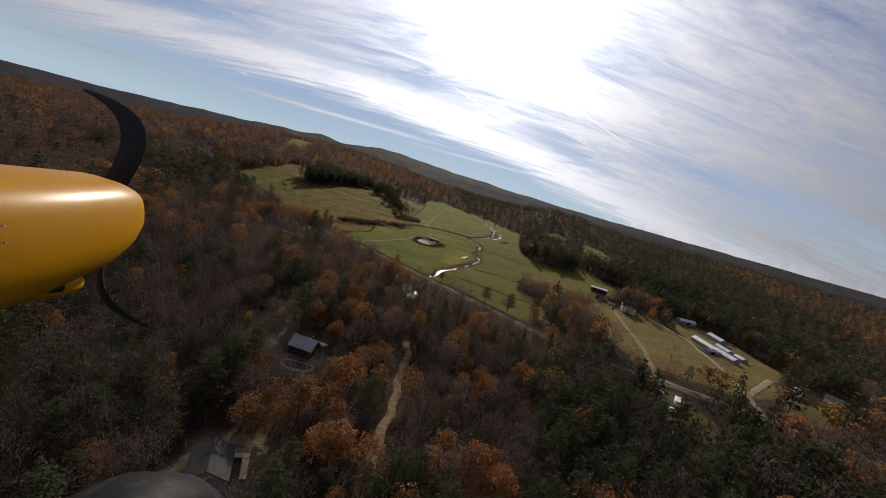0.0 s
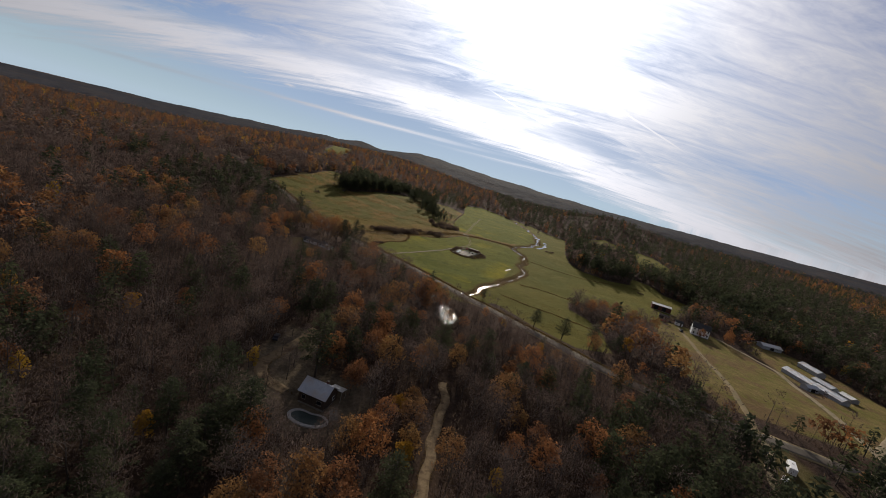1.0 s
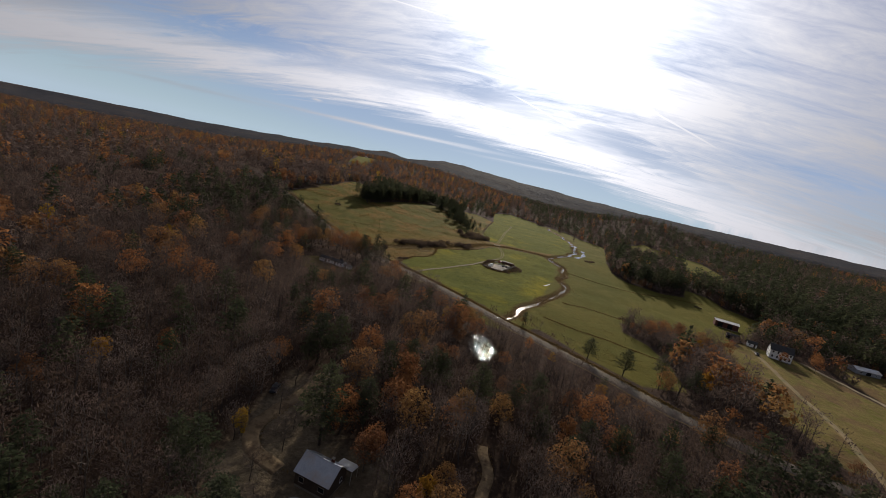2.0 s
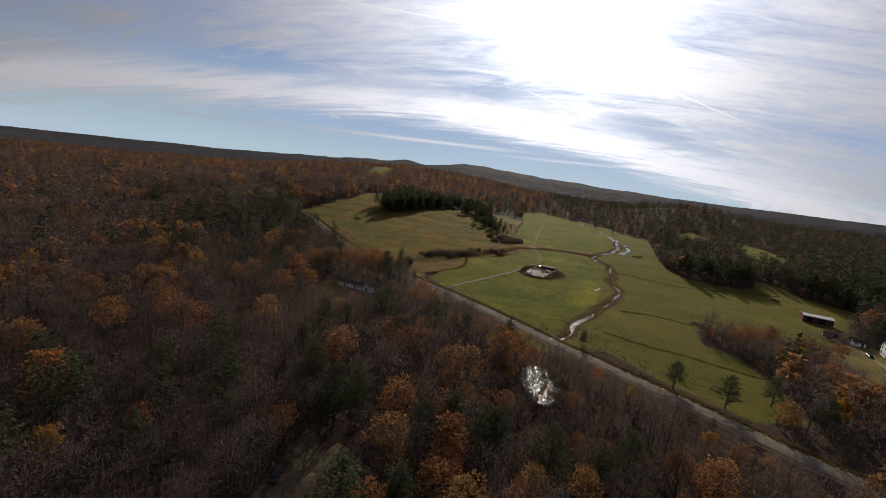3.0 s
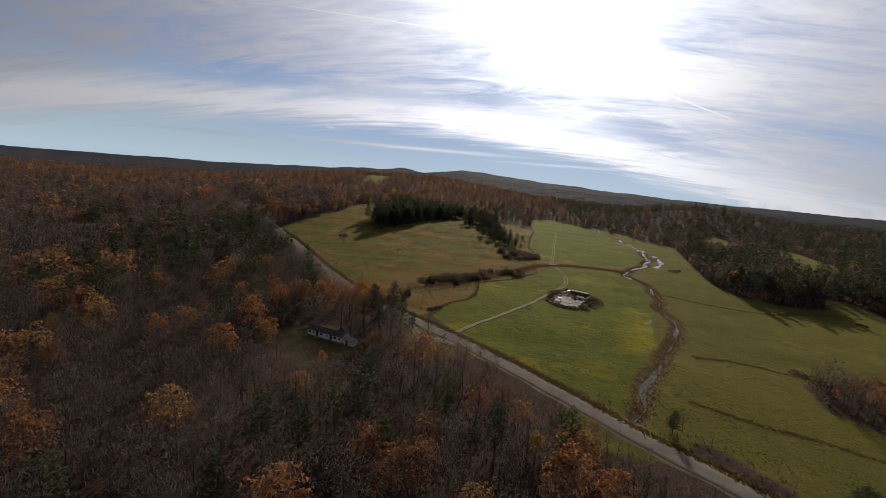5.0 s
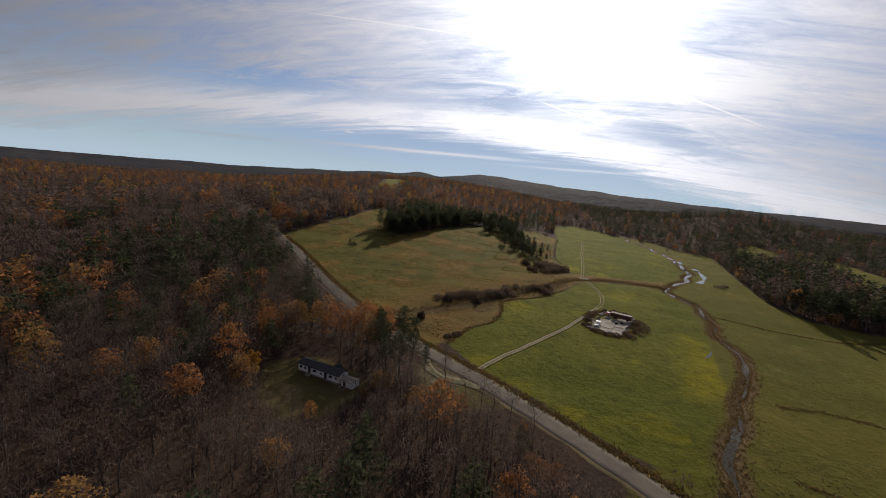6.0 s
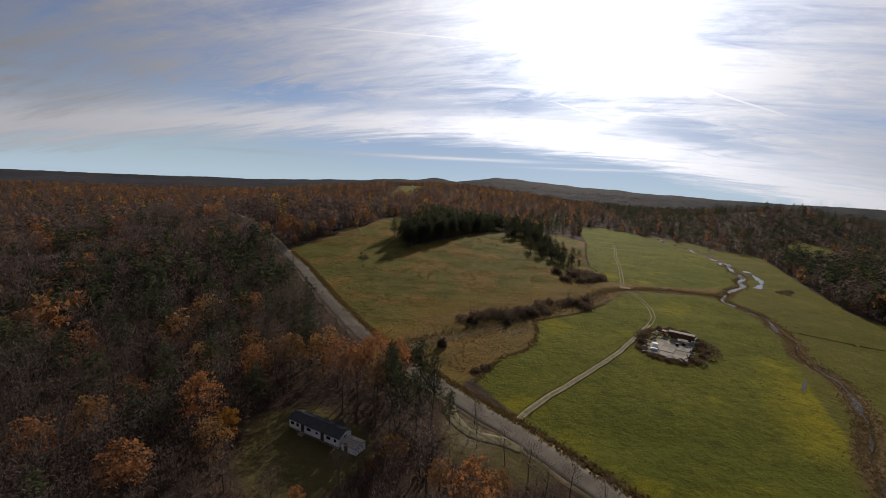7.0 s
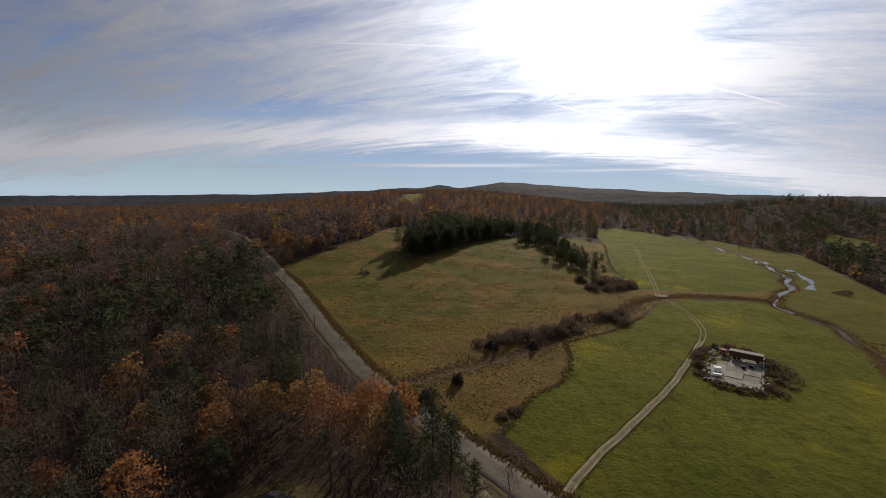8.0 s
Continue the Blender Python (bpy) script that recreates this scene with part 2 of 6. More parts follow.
M = {
    "bark": surface("bark", (0.040, 0.032, 0.027), (0.105, 0.088, 0.076), 0.9, 0.6, 8),
    "twig": foliage("twig", [(0.088, 0.064, 0.054), (0.110, 0.081, 0.070), (0.126, 0.097, 0.086), (0.099, 0.066, 0.052), (0.088, 0.064, 0.054)], 0.42),
    "oak": foliage("oak_leaf", [(0.210, 0.098, 0.046), (0.275, 0.125, 0.048), (0.165, 0.082, 0.046), (0.250, 0.145, 0.056), (0.210, 0.098, 0.046)], 0.48),
    "maple": foliage("maple_leaf", [(0.33, 0.20, 0.03), (0.40, 0.25, 0.03), (0.30, 0.15, 0.03), (0.33, 0.20, 0.03)], 0.35),
    "pine": foliage("pine_needle", [(0.046, 0.053, 0.030), (0.057, 0.063, 0.034), (0.041, 0.048, 0.029), (0.064, 0.066, 0.036), (0.046, 0.053, 0.030)], 0.42),
    "shrub": foliage("shrub_twig", [(0.082, 0.060, 0.048), (0.104, 0.075, 0.055), (0.114, 0.083, 0.058), (0.082, 0.060, 0.048)], 0.35),
    "reed": foliage("dry_grass", [(0.14, 0.098, 0.042), (0.18, 0.115, 0.045), (0.10, 0.072, 0.032), (0.14, 0.098, 0.042)], 0.32),
    "pale_reed": foliage("bleached_reed", [(0.30, 0.24, 0.15), (0.38, 0.31, 0.20), (0.22, 0.17, 0.10), (0.30, 0.24, 0.15)], 0.3),
    "asphalt": surface("asphalt", (0.108, 0.092, 0.075), (0.160, 0.139, 0.114), 0.95, 0.35, 30, 0.25, third=(0.084, 0.072, 0.060), third_scale=0.09, gloss=0.04),
    "gravel": surface("gravel", (0.16, 0.125, 0.078), (0.29, 0.23, 0.15), 0.95, 0.5, 14, 0.6, third=(0.11, 0.105, 0.05), third_scale=0.3),
    "lane_earth": surface("lane_earth", (0.10, 0.088, 0.045), (0.20, 0.165, 0.10), 0.95, 0.9, 6, 0.5, third=(0.062, 0.068, 0.016), third_scale=0.8),
    "track_earth": surface("track_earth", (0.12, 0.085, 0.048), (0.25, 0.18, 0.105), 0.95, 0.7, 7, 0.6, third=(0.075, 0.048, 0.028), third_scale=0.45),
    "dirt": surface("dirt", (0.14, 0.10, 0.05), (0.26, 0.195, 0.105), 0.95, 0.4, 12, 0.6, third=(0.12, 0.11, 0.05), third_scale=0.2),
    "concrete": surface("concrete", (0.18, 0.155, 0.125), (0.29, 0.26, 0.215), 0.85, 0.6, 9, 0.3, third=(0.10, 0.09, 0.075), third_scale=0.3),
    "old_concrete": surface("old_concrete", (0.13, 0.115, 0.095), (0.24, 0.215, 0.18), 0.9, 0.5, 9, 0.4, third=(0.08, 0.07, 0.055), third_scale=0.5),
    "rust_board": surface("rust_board", (0.075, 0.038, 0.026), (0.15, 0.082, 0.056), 0.85, 0.9, 9, 0.2),
    "white_siding": surface("white_siding", (0.74, 0.74, 0.73), (0.84, 0.84, 0.82), 0.6, 0.8, 10, 0.1),
    "grey_siding": surface("grey_siding", (0.28, 0.29, 0.30), (0.38, 0.39, 0.40), 0.7, 0.8, 10, 0.1),
    "brown_siding": surface("brown_siding", (0.055, 0.04, 0.03), (0.10, 0.075, 0.055), 0.8, 0.8, 10, 0.15),
    "red_board": surface("red_board", (0.09, 0.035, 0.025), (0.15, 0.06, 0.045), 0.85, 0.8, 10, 0.15),
    "shingle": surface("shingle", (0.036, 0.036, 0.039), (0.075, 0.074, 0.074), 0.9, 0.7, 12, 0.4, third=(0.060, 0.056, 0.050), third_scale=0.4),
    "shingle_tan": surface("shingle_tan", (0.20, 0.18, 0.15), (0.32, 0.29, 0.25), 0.9, 0.7, 12, 0.4),
    "tin": surface("tin_roof", (0.34, 0.355, 0.38), (0.52, 0.535, 0.555), 0.38, 0.5, 7, 0.1, metal=0.55, third=(0.40, 0.34, 0.29), third_scale=0.25),
    "tin_white": surface("tin_white", (0.58, 0.58, 0.57), (0.76, 0.76, 0.75), 0.45, 0.5, 7, 0.1, third=(0.5, 0.46, 0.40), third_scale=0.25),
    "old_wood": surface("old_wood", (0.22, 0.19, 0.15), (0.42, 0.37, 0.30), 0.85, 1.0, 10, 0.3),
    "fresh_wood": surface("fresh_wood", (0.45, 0.36, 0.23), (0.62, 0.52, 0.36), 0.75, 1.0, 10, 0.2),
    "black_rubber": surface("black_rubber", (0.006, 0.006, 0.007), (0.016, 0.016, 0.017), 0.6, 6.0, 10, 0.3, depth=0.002, gloss=0.06, third=(0.035, 0.035, 0.035), third_scale=22.0),
    # near-black for handles and bins; also painted shade of bays and scoop
    "dark": surface("near_black_and_shade", (0.008, 0.008, 0.009), (0.018, 0.018, 0.02), 0.7, 2, 5, 0.05),
    "wood_pole": surface("pole_wood", (0.10, 0.08, 0.06), (0.18, 0.15, 0.12), 0.9, 1, 10, 0.3),
    "car_white": surface("car_white", (0.66, 0.66, 0.66), (0.76, 0.76, 0.76), 0.3, 1, 5, 0.02),
    "car_dark": surface("car_dark", (0.02, 0.022, 0.028), (0.035, 0.037, 0.042), 0.3, 1, 5, 0.02),
    "car_red": surface("car_red", (0.16, 0.025, 0.02), (0.2, 0.035, 0.03), 0.3, 1, 5, 0.02),
    "rock": surface("rock", (0.22, 0.21, 0.19), (0.42, 0.40, 0.37), 0.9, 0.9, 8, 0.5),
    "liner": surface("pool_cover", (0.025, 0.035, 0.032), (0.05, 0.062, 0.055), 0.35, 0.4, 8, 0.1),
}


def glassy(name, tone, rough, ior=1.27, ruffle=0.25, reach=0.08):
    m = bpy.data.materials.new(name)
    m.use_nodes = True
    n = Nodes(m.node_tree)
    at = n.add("ShaderNodeTexCoord").outputs["Object"]
    b = n.add("ShaderNodeBump", Strength=ruffle, Distance=reach, Height=n.noise(at, 1.3, 5.0))
    p = n.add("ShaderNodeBsdfPrincipled", Base_Color=(*tone, 1), Roughness=rough, Normal=b.outputs[0], IOR=ior)
    n.tree.links.new(p.outputs[0], n.add("ShaderNodeOutputMaterial").inputs[0])
    return m


M["rippled_water"] = glassy("rippled_water", (0.02, 0.022, 0.018), 0.08, 1.27, 0.5, 0.22)
M["water"] = glassy("water", (0.02, 0.022, 0.018), 0.06)
M["muddy_water"] = glassy("muddy_water", (0.042, 0.034, 0.022), 0.22, 1.2)
M["grass_tuft"] = foliage("grass_tuft", [(0.046, 0.050, 0.008), (0.066, 0.066, 0.011), (0.088, 0.078, 0.016), (0.046, 0.050, 0.008)], 0.4)
M["pane"] = glassy("pane", (0.015, 0.017, 0.02), 0.04)


# ---- plan: lines and areas of the land ----
ROAD = [(-330, 520), (-255, 470), (-196, 423), (-170, 402), (-130, 364), (-104, 341), (-84, 327), (-60, 311), (-40, 297), (-13, 275), (5, 259), (24, 244), (45, 228), (70, 210), (95, 198), (120, 191), (150, 184), (185, 173), (240, 150), (330, 120)]
LANE = [(-50, 305), (-41, 323), (-32, 338), (-23, 353), (-14, 370), (-6, 387), (1, 402)]
TWO_TRACK = [(0, 400), (5, 414), (6, 434), (3, 452), (0, 467), (2, 490), (5, 520), (9, 570), (15, 624), (18, 660)]
CREEK = [(78, 760), (90, 700), (97, 640), (95, 591), (89, 548), (80, 518), (66, 494), (53, 474), (55, 456), (61, 436), (58, 420), (54, 398), (53, 376), (50, 354), (40, 336), (32, 315), (22, 297), (15, 280), (3, 263)]
BROOK = [(-92, 340), (-78, 356), (-62, 372), (-50, 388), (-36, 410), (-22, 432), (-8, 455), (12, 469), (36, 474), (53, 474)]
DRIVE = [(166, 335), (160, 312), (152, 277), (143, 240), (133, 208), (127, 189)]
FARM_LANE = [(194, 335), (203, 310), (206, 290), (198, 255), (190, 225), (181, 196), (176, 176)]
FARM_SPUR = [(183, 200), (205, 218), (228, 238)]
SIDE_LANE = [(128, 189), (125, 180), (118, 169), (114, 157), (112, 145)]
TRACK = [(3, 169), (4, 160), (3, 146), (3, 135), (2, 124), (1, 112), (0, 96)]
CABIN_LANE = [(-48, 180), (-52, 166), (-55, 155), (-51, 147), (-43, 144)]
TURNOUT = [(-66, 311), (-63, 304), (-58, 300), (-51, 299), (-46, 297)]
MEADOWS = [
    [(-62, 325), (-57, 342), (-49, 354), (-46, 367), (-46, 377), (-46, 386), (-29, 404), (-15, 425), (-4, 448), (10, 462), (40, 468), (48, 455), (54, 436), (50, 405), (45, 378), (38, 352), (33, 330), (22, 308), (12, 288), (8, 272), (-10, 281), (-28, 295), (-45, 308)],
    [(-8, 669), (-15, 540), (-16, 505), (-6, 474), (20, 480), (52, 484), (68, 506), (82, 542), (90, 590), (96, 640), (88, 690), (75, 740), (62, 800), (20, 850), (-10, 800)],
]
PASTURES = [
    [(66, 440), (62, 418), (58, 390), (50, 352), (46, 332), (34, 310), (24, 286), (18, 268), (40, 243), (62, 226), (82, 232), (86, 260), (84, 284), (74, 296), (78, 314), (98, 322), (124, 322), (148, 326), (158, 342), (180, 362), (208, 404), (226, 422), (200, 440), (196, 466), (182, 476), (168, 444), (146, 436), (120, 444), (112, 470), (118, 520), (136, 600), (150, 670), (122, 700), (108, 760), (96, 745), (106, 690), (112, 648), (103, 590), (96, 550), (88, 515), (74, 485), (62, 462)],
    [(258, 700), (244, 640), (228, 585), (210, 560), (232, 540), (268, 570), (300, 650), (316, 745), (280, 775)],
    [(190, 735), (184, 668), (226, 668), (270, 790), (256, 830)],
    [(-372, 1020), (-330, 1020), (-340, 1150), (-372, 1270), (-425, 1250), (-395, 1150)],
]
HILL = [[(-200, 432), (-172, 408), (-132, 370), (-106, 347), (-90, 336), (-66, 322), (-57, 344), (-49, 356), (-47, 378), (-46, 388), (-28, 408), (-8, 452), (-14, 478), (-28, 492), (-38, 515), (-58, 560), (-92, 655), (-108, 600), (-122, 528), (-138, 482), (-150, 540), (-175, 590), (-190, 585), (-186, 500), (-196, 455)],
        [(-92, 655), (-58, 560), (-38, 515), (-28, 490), (-16, 500), (-17, 545), (-10, 660), (-34, 700), (-80, 690)]]
MARSH = [[(-95, 338), (-62, 326), (-57, 343), (-49, 355), (-46, 377), (-46, 387), (-28, 406), (-4, 450), (20, 468), (48, 470), (60, 500), (50, 488), (20, 482), (-8, 476), (-30, 455), (-48, 425), (-72, 395), (-92, 368)]]
LAWNS = [
    [(-112, 291), (-104, 275), (-92, 266), (-82, 271), (-77, 286), (-84, 296), (-100, 301)],
    [(-68, 306), (-62, 290), (-48, 284), (-38, 289), (-46, 298), (-58, 306)],
    [(160, 345), (140, 235), (132, 206), (178, 196), (203, 280), (196, 335)],
    [(-191, 474), (-186, 472), (-177, 488), (-184, 500), (-191, 504), (-194, 490)],
    [(110, 148), (120, 184), (134, 184), (142, 165), (130, 148)],
    [(206, 250), (225, 235), (260, 250), (262, 330), (240, 362), (212, 340)],
    [(196, 186), (215, 184), (262, 208), (262, 226), (225, 228), (208, 212)],
    [(160, 332), (148, 330), (128, 300), (118, 250), (122, 205), (133, 205), (143, 240), (152, 277)],
    [(178, 196), (200, 204), (228, 230), (212, 250), (200, 258)],
]
CLEARINGS = [
    [(-58, 177), (-44, 178), (-40, 158), (-18, 156), (-18, 140), (-23, 129), (-42, 128), (-58, 138)],
    [(-42, 96), (-22, 97), (-17, 84), (-24, 74), (-44, 74)],
    [(-64, 309), (-57, 307), (-50, 301), (-53, 296), (-59, 295), (-64, 300)],
]
POND = [(-9, 226), (-7, 232), (-3, 236), (1, 233), (2, 228), (5, 222), (3, 217), (1, 211), (-3, 212), (-6, 218)]
STRAW = [(20, 318), (32, 326), (41, 345), (42, 370), (37, 380), (30, 356), (22, 335)]
PINE_GROVES = [
    [(-139, 478), (-122, 524), (-110, 585), (-92, 660), (-70, 720), (-130, 780), (-200, 760), (-168, 600), (-152, 530)],
]


def smooth(a, b, v):
    t = np.clip((np.asarray(v, float) - a) / (b - a), 0, 1)
    return t * t * (3 - 2 * t)


def spline(points, step=2.0):
    """Points along a smooth line through the given ones."""
    p = np.array(points, float)
    p = np.vstack((2 * p[0] - p[1], p, 2 * p[-1] - p[-2]))
    out = []
    for i in range(1, len(p) - 2):
        a, b, c, d = p[i - 1], p[i], p[i + 1], p[i + 2]
        k = max(2, int(np.linalg.norm(c - b) / step))
        t = np.linspace(0, 1, k, endpoint=False)[:, None]
        out.append(0.5 * (2 * b + (c - a) * t + (2 * a - 5 * b + 4 * c - d) * t ** 2 + (3 * b - a - 3 * c + d) * t ** 3))
    return np.vstack((*out, p[-2:-1]))


def off_line(x, y, line):
    """Distance of the places (x, y) from a line."""
    best = np.full(np.shape(x), 1e9)
    for a, b in zip(line[:-1], line[1:]):
        v = b - a
        t = np.clip(((x - a[0]) * v[0] + (y - a[1]) * v[1]) / max(v @ v, 1e-9), 0, 1)
        best = np.minimum(best, np.hypot(x - a[0] - t * v[0], y - a[1] - t * v[1]))
    return best


def inside(x, y, area):
    """Signed distance into an area: positive inside."""
    p = np.array(area, float)
    odd = np.zeros(np.shape(x), bool)
    for a, b in zip(p, np.roll(p, -1, 0)):
        cut = (a[1] > y) != (b[1] > y)
        if a[1] != b[1]:
            odd ^= cut & (x < a[0] + (y - a[1]) * (b[0] - a[0]) / (b[1] - a[1]))
    d = off_line(x, y, np.vstack((p, p[:1])))
    return np.where(odd, d, -d)


def near_only(x, y, line, margin, far=1e9):
    """off_line, worked out only round the line's box."""
    lo, hi = line.min(0) - margin, line.max(0) + margin
    m = (x > lo[0]) & (x < hi[0]) & (y > lo[1]) & (y < hi[1])
    d = np.full(np.shape(x), far)
    if m.any():
        d[m] = off_line(x[m], y[m], line)
    return d


def area_mask(x, y, areas, margin=40):
    d = np.full(np.shape(x), -1e3)
    for area in areas:
        p = np.array(area, float)
        m = (x > p[:, 0].min() - margin) & (x < p[:, 0].max() + margin) & (y > p[:, 1].min() - margin) & (y < p[:, 1].max() + margin)
        if m.any():
            d[m] = np.maximum(d[m], inside(x[m], y[m], area))
    return d


WAVES = [(random.uniform(0, 6.28), random.uniform(0, 6.28), random.uniform(0, 6.28)) for _ in range(14)]


def ripple(x, y, size, first=0, count=5):
    """Smooth uneven ground of about the given wave length, -1 to 1."""
    z = 0
    for i in range(count):
        a, b, c = WAVES[first + i]
        k = 6.283 / size * (0.7 + 0.25 * i)
        z = z + np.sin(k * (np.cos(a) * x + np.sin(a) * y) + b + 0.8 * np.sin(k * 0.6 * (np.sin(c) * x - np.cos(c) * y)))
    return z / count


def rise(x, y):
    """The lie of the land without its small forms."""
    z = 26 * np.exp(-((x + 260) ** 2 + (y - 560) ** 2) / 170 ** 2)
    z = z - 0.03 * np.clip(x - 20, 0, 200) * smooth(150, 300, y) * smooth(520, 380, y)
    z = z + 0.012 * np.clip(y - 330, 0, 200) - 9 * smooth(235, 120, y) - 2.5 * np.exp(-((x + 95) ** 2 + (y - 285) ** 2) / 30 ** 2)
    z = z + 42 * np.exp(-((x + 390) / 330) ** 2) * smooth(600, 1250, y)
    z = z + 31 * np.exp(-((x - 325) ** 2 + (y - 1040) ** 2) / 150 ** 2)
    r, az = np.hypot(x, y), np.degrees(np.arctan2(x, y))
    far = smooth(1500, 4000, r) * (84 * np.exp(-((az + 8) / 28) ** 2) - 28 + 5 * np.sin(az * 0.21 + 1) + 4 * np.sin(az * 0.53) + 3 * np.sin(az * 0.9 + 2) + 2 * np.sin(az * 2.1) - 20 * smooth(8, 40, az) - 30 * smooth(-22, -48, az))
    far = far * smooth(5200, 4300, r)
    z = z + far + 26 * np.exp(-((x + 1160) / 90) ** 2 - ((y - 4150) / 300) ** 2) + 18 * np.exp(-((x + 1240) / 260) ** 2 - ((y - 4150) / 300) ** 2)
    return z + ripple(x, y, 700, 3) * 6 * smooth(700, 1600, r)


S_CREEK, S_BROOK, S_ROAD = spline(CREEK, 3.0), spline(BROOK, 3.0), spline(ROAD, 3.0)
S_CREEK = S_CREEK + np.stack((1.5 * np.sin(np.arange(len(S_CREEK)) * 0.55) + 0.9 * np.sin(np.arange(len(S_CREEK)) * 0.27 + 2), 1.2 * np.sin(np.arange(len(S_CREEK)) * 0.41 + 1)), 1)


def ground(x, y):
    """Height of the ground."""
    x, y = np.asarray(x, float), np.asarray(y, float)
    z = rise(x, y) + (0.45 * ripple(x, y, 48, 0) + 0.13 * ripple(x, y, 17, 6)) * smooth(60, 140, np.hypot(x, y))
    d = near_only(x, y, S_CREEK, 14)
    z = z - 0.8 * smooth(3.6, 1.2, d)
    z = z - 0.35 * smooth(3.0, 0.8, near_only(x, y, S_BROOK, 8))
    z = z - 0.5 * smooth(-2.0, 1.5, area_mask(x, y, [POND], 8))
    road = smooth(7.5, 3.8, near_only(x, y, S_ROAD, 12))
    return z * (1 - road) + (rise(x, y) + 0.15) * road


def height(x, y):
    return float(ground(np.array([x]), np.array([y]))[0])


def mesh_of(name, verts, faces, mats, index=None, smooth_shade=False):
    me = bpy.data.meshes.new(name)
    verts, faces = np.asarray(verts, np.float32), np.asarray(faces, np.int32)
    k = faces.shape[1]
    me.vertices.add(len(verts))
    me.vertices.foreach_set("co", verts.ravel())
    me.loops.add(faces.size)
    me.loops.foreach_set("vertex_index", faces.ravel())
    me.polygons.add(len(faces))
    me.polygons.foreach_set("loop_start", np.arange(0, faces.size, k, dtype=np.int32))
    if index is not None:
        me.polygons.foreach_set("material_index", np.asarray(index, np.int32))
    for m in mats:
        me.materials.append(m)
    me.update(calc_edges=True)
    me.polygons.foreach_set("use_smooth", np.full(len(faces), smooth_shade))
    return me


def spaced(core, mid, lo, hi):
    """Grid lines: fine in the core, coarser round it, growing to the horizon."""
    a = list(np.arange(core[0], core[1], core[2]))
    a = list(np.arange(mid[0], core[0], mid[2])) + a + list(np.arange(core[1], mid[1], mid[2]))
    step, v = mid[2], a[-1]
    while v < hi:
        step *= 1.12
        v += step
        a.append(v)
    step, v = mid[2], a[0]
    while v > lo:
        step *= 1.12
        v -= step
        a.insert(0, v)
    return np.array(a)


gx = spaced((-120, 140, 1.6), (-300, 310, 3.2), -4900, 4900)
gy = spaced((225, 560, 1.6), (20, 800, 3.2), -900, 4900)
GX, GY = np.meshgrid(gx, gy)
PX, PY = GX.ravel(), GY.ravel()
PZ = ground(PX, PY) - 28 * smooth(1620, 1900, np.hypot(PX, PY))
nx, ny = len(gx), len(gy)
ix = np.arange(nx * ny).reshape(ny, nx)
quads = np.stack((ix[:-1, :-1], ix[:-1, 1:], ix[1:, 1:], ix[1:, :-1]), -1).reshape(-1, 4)


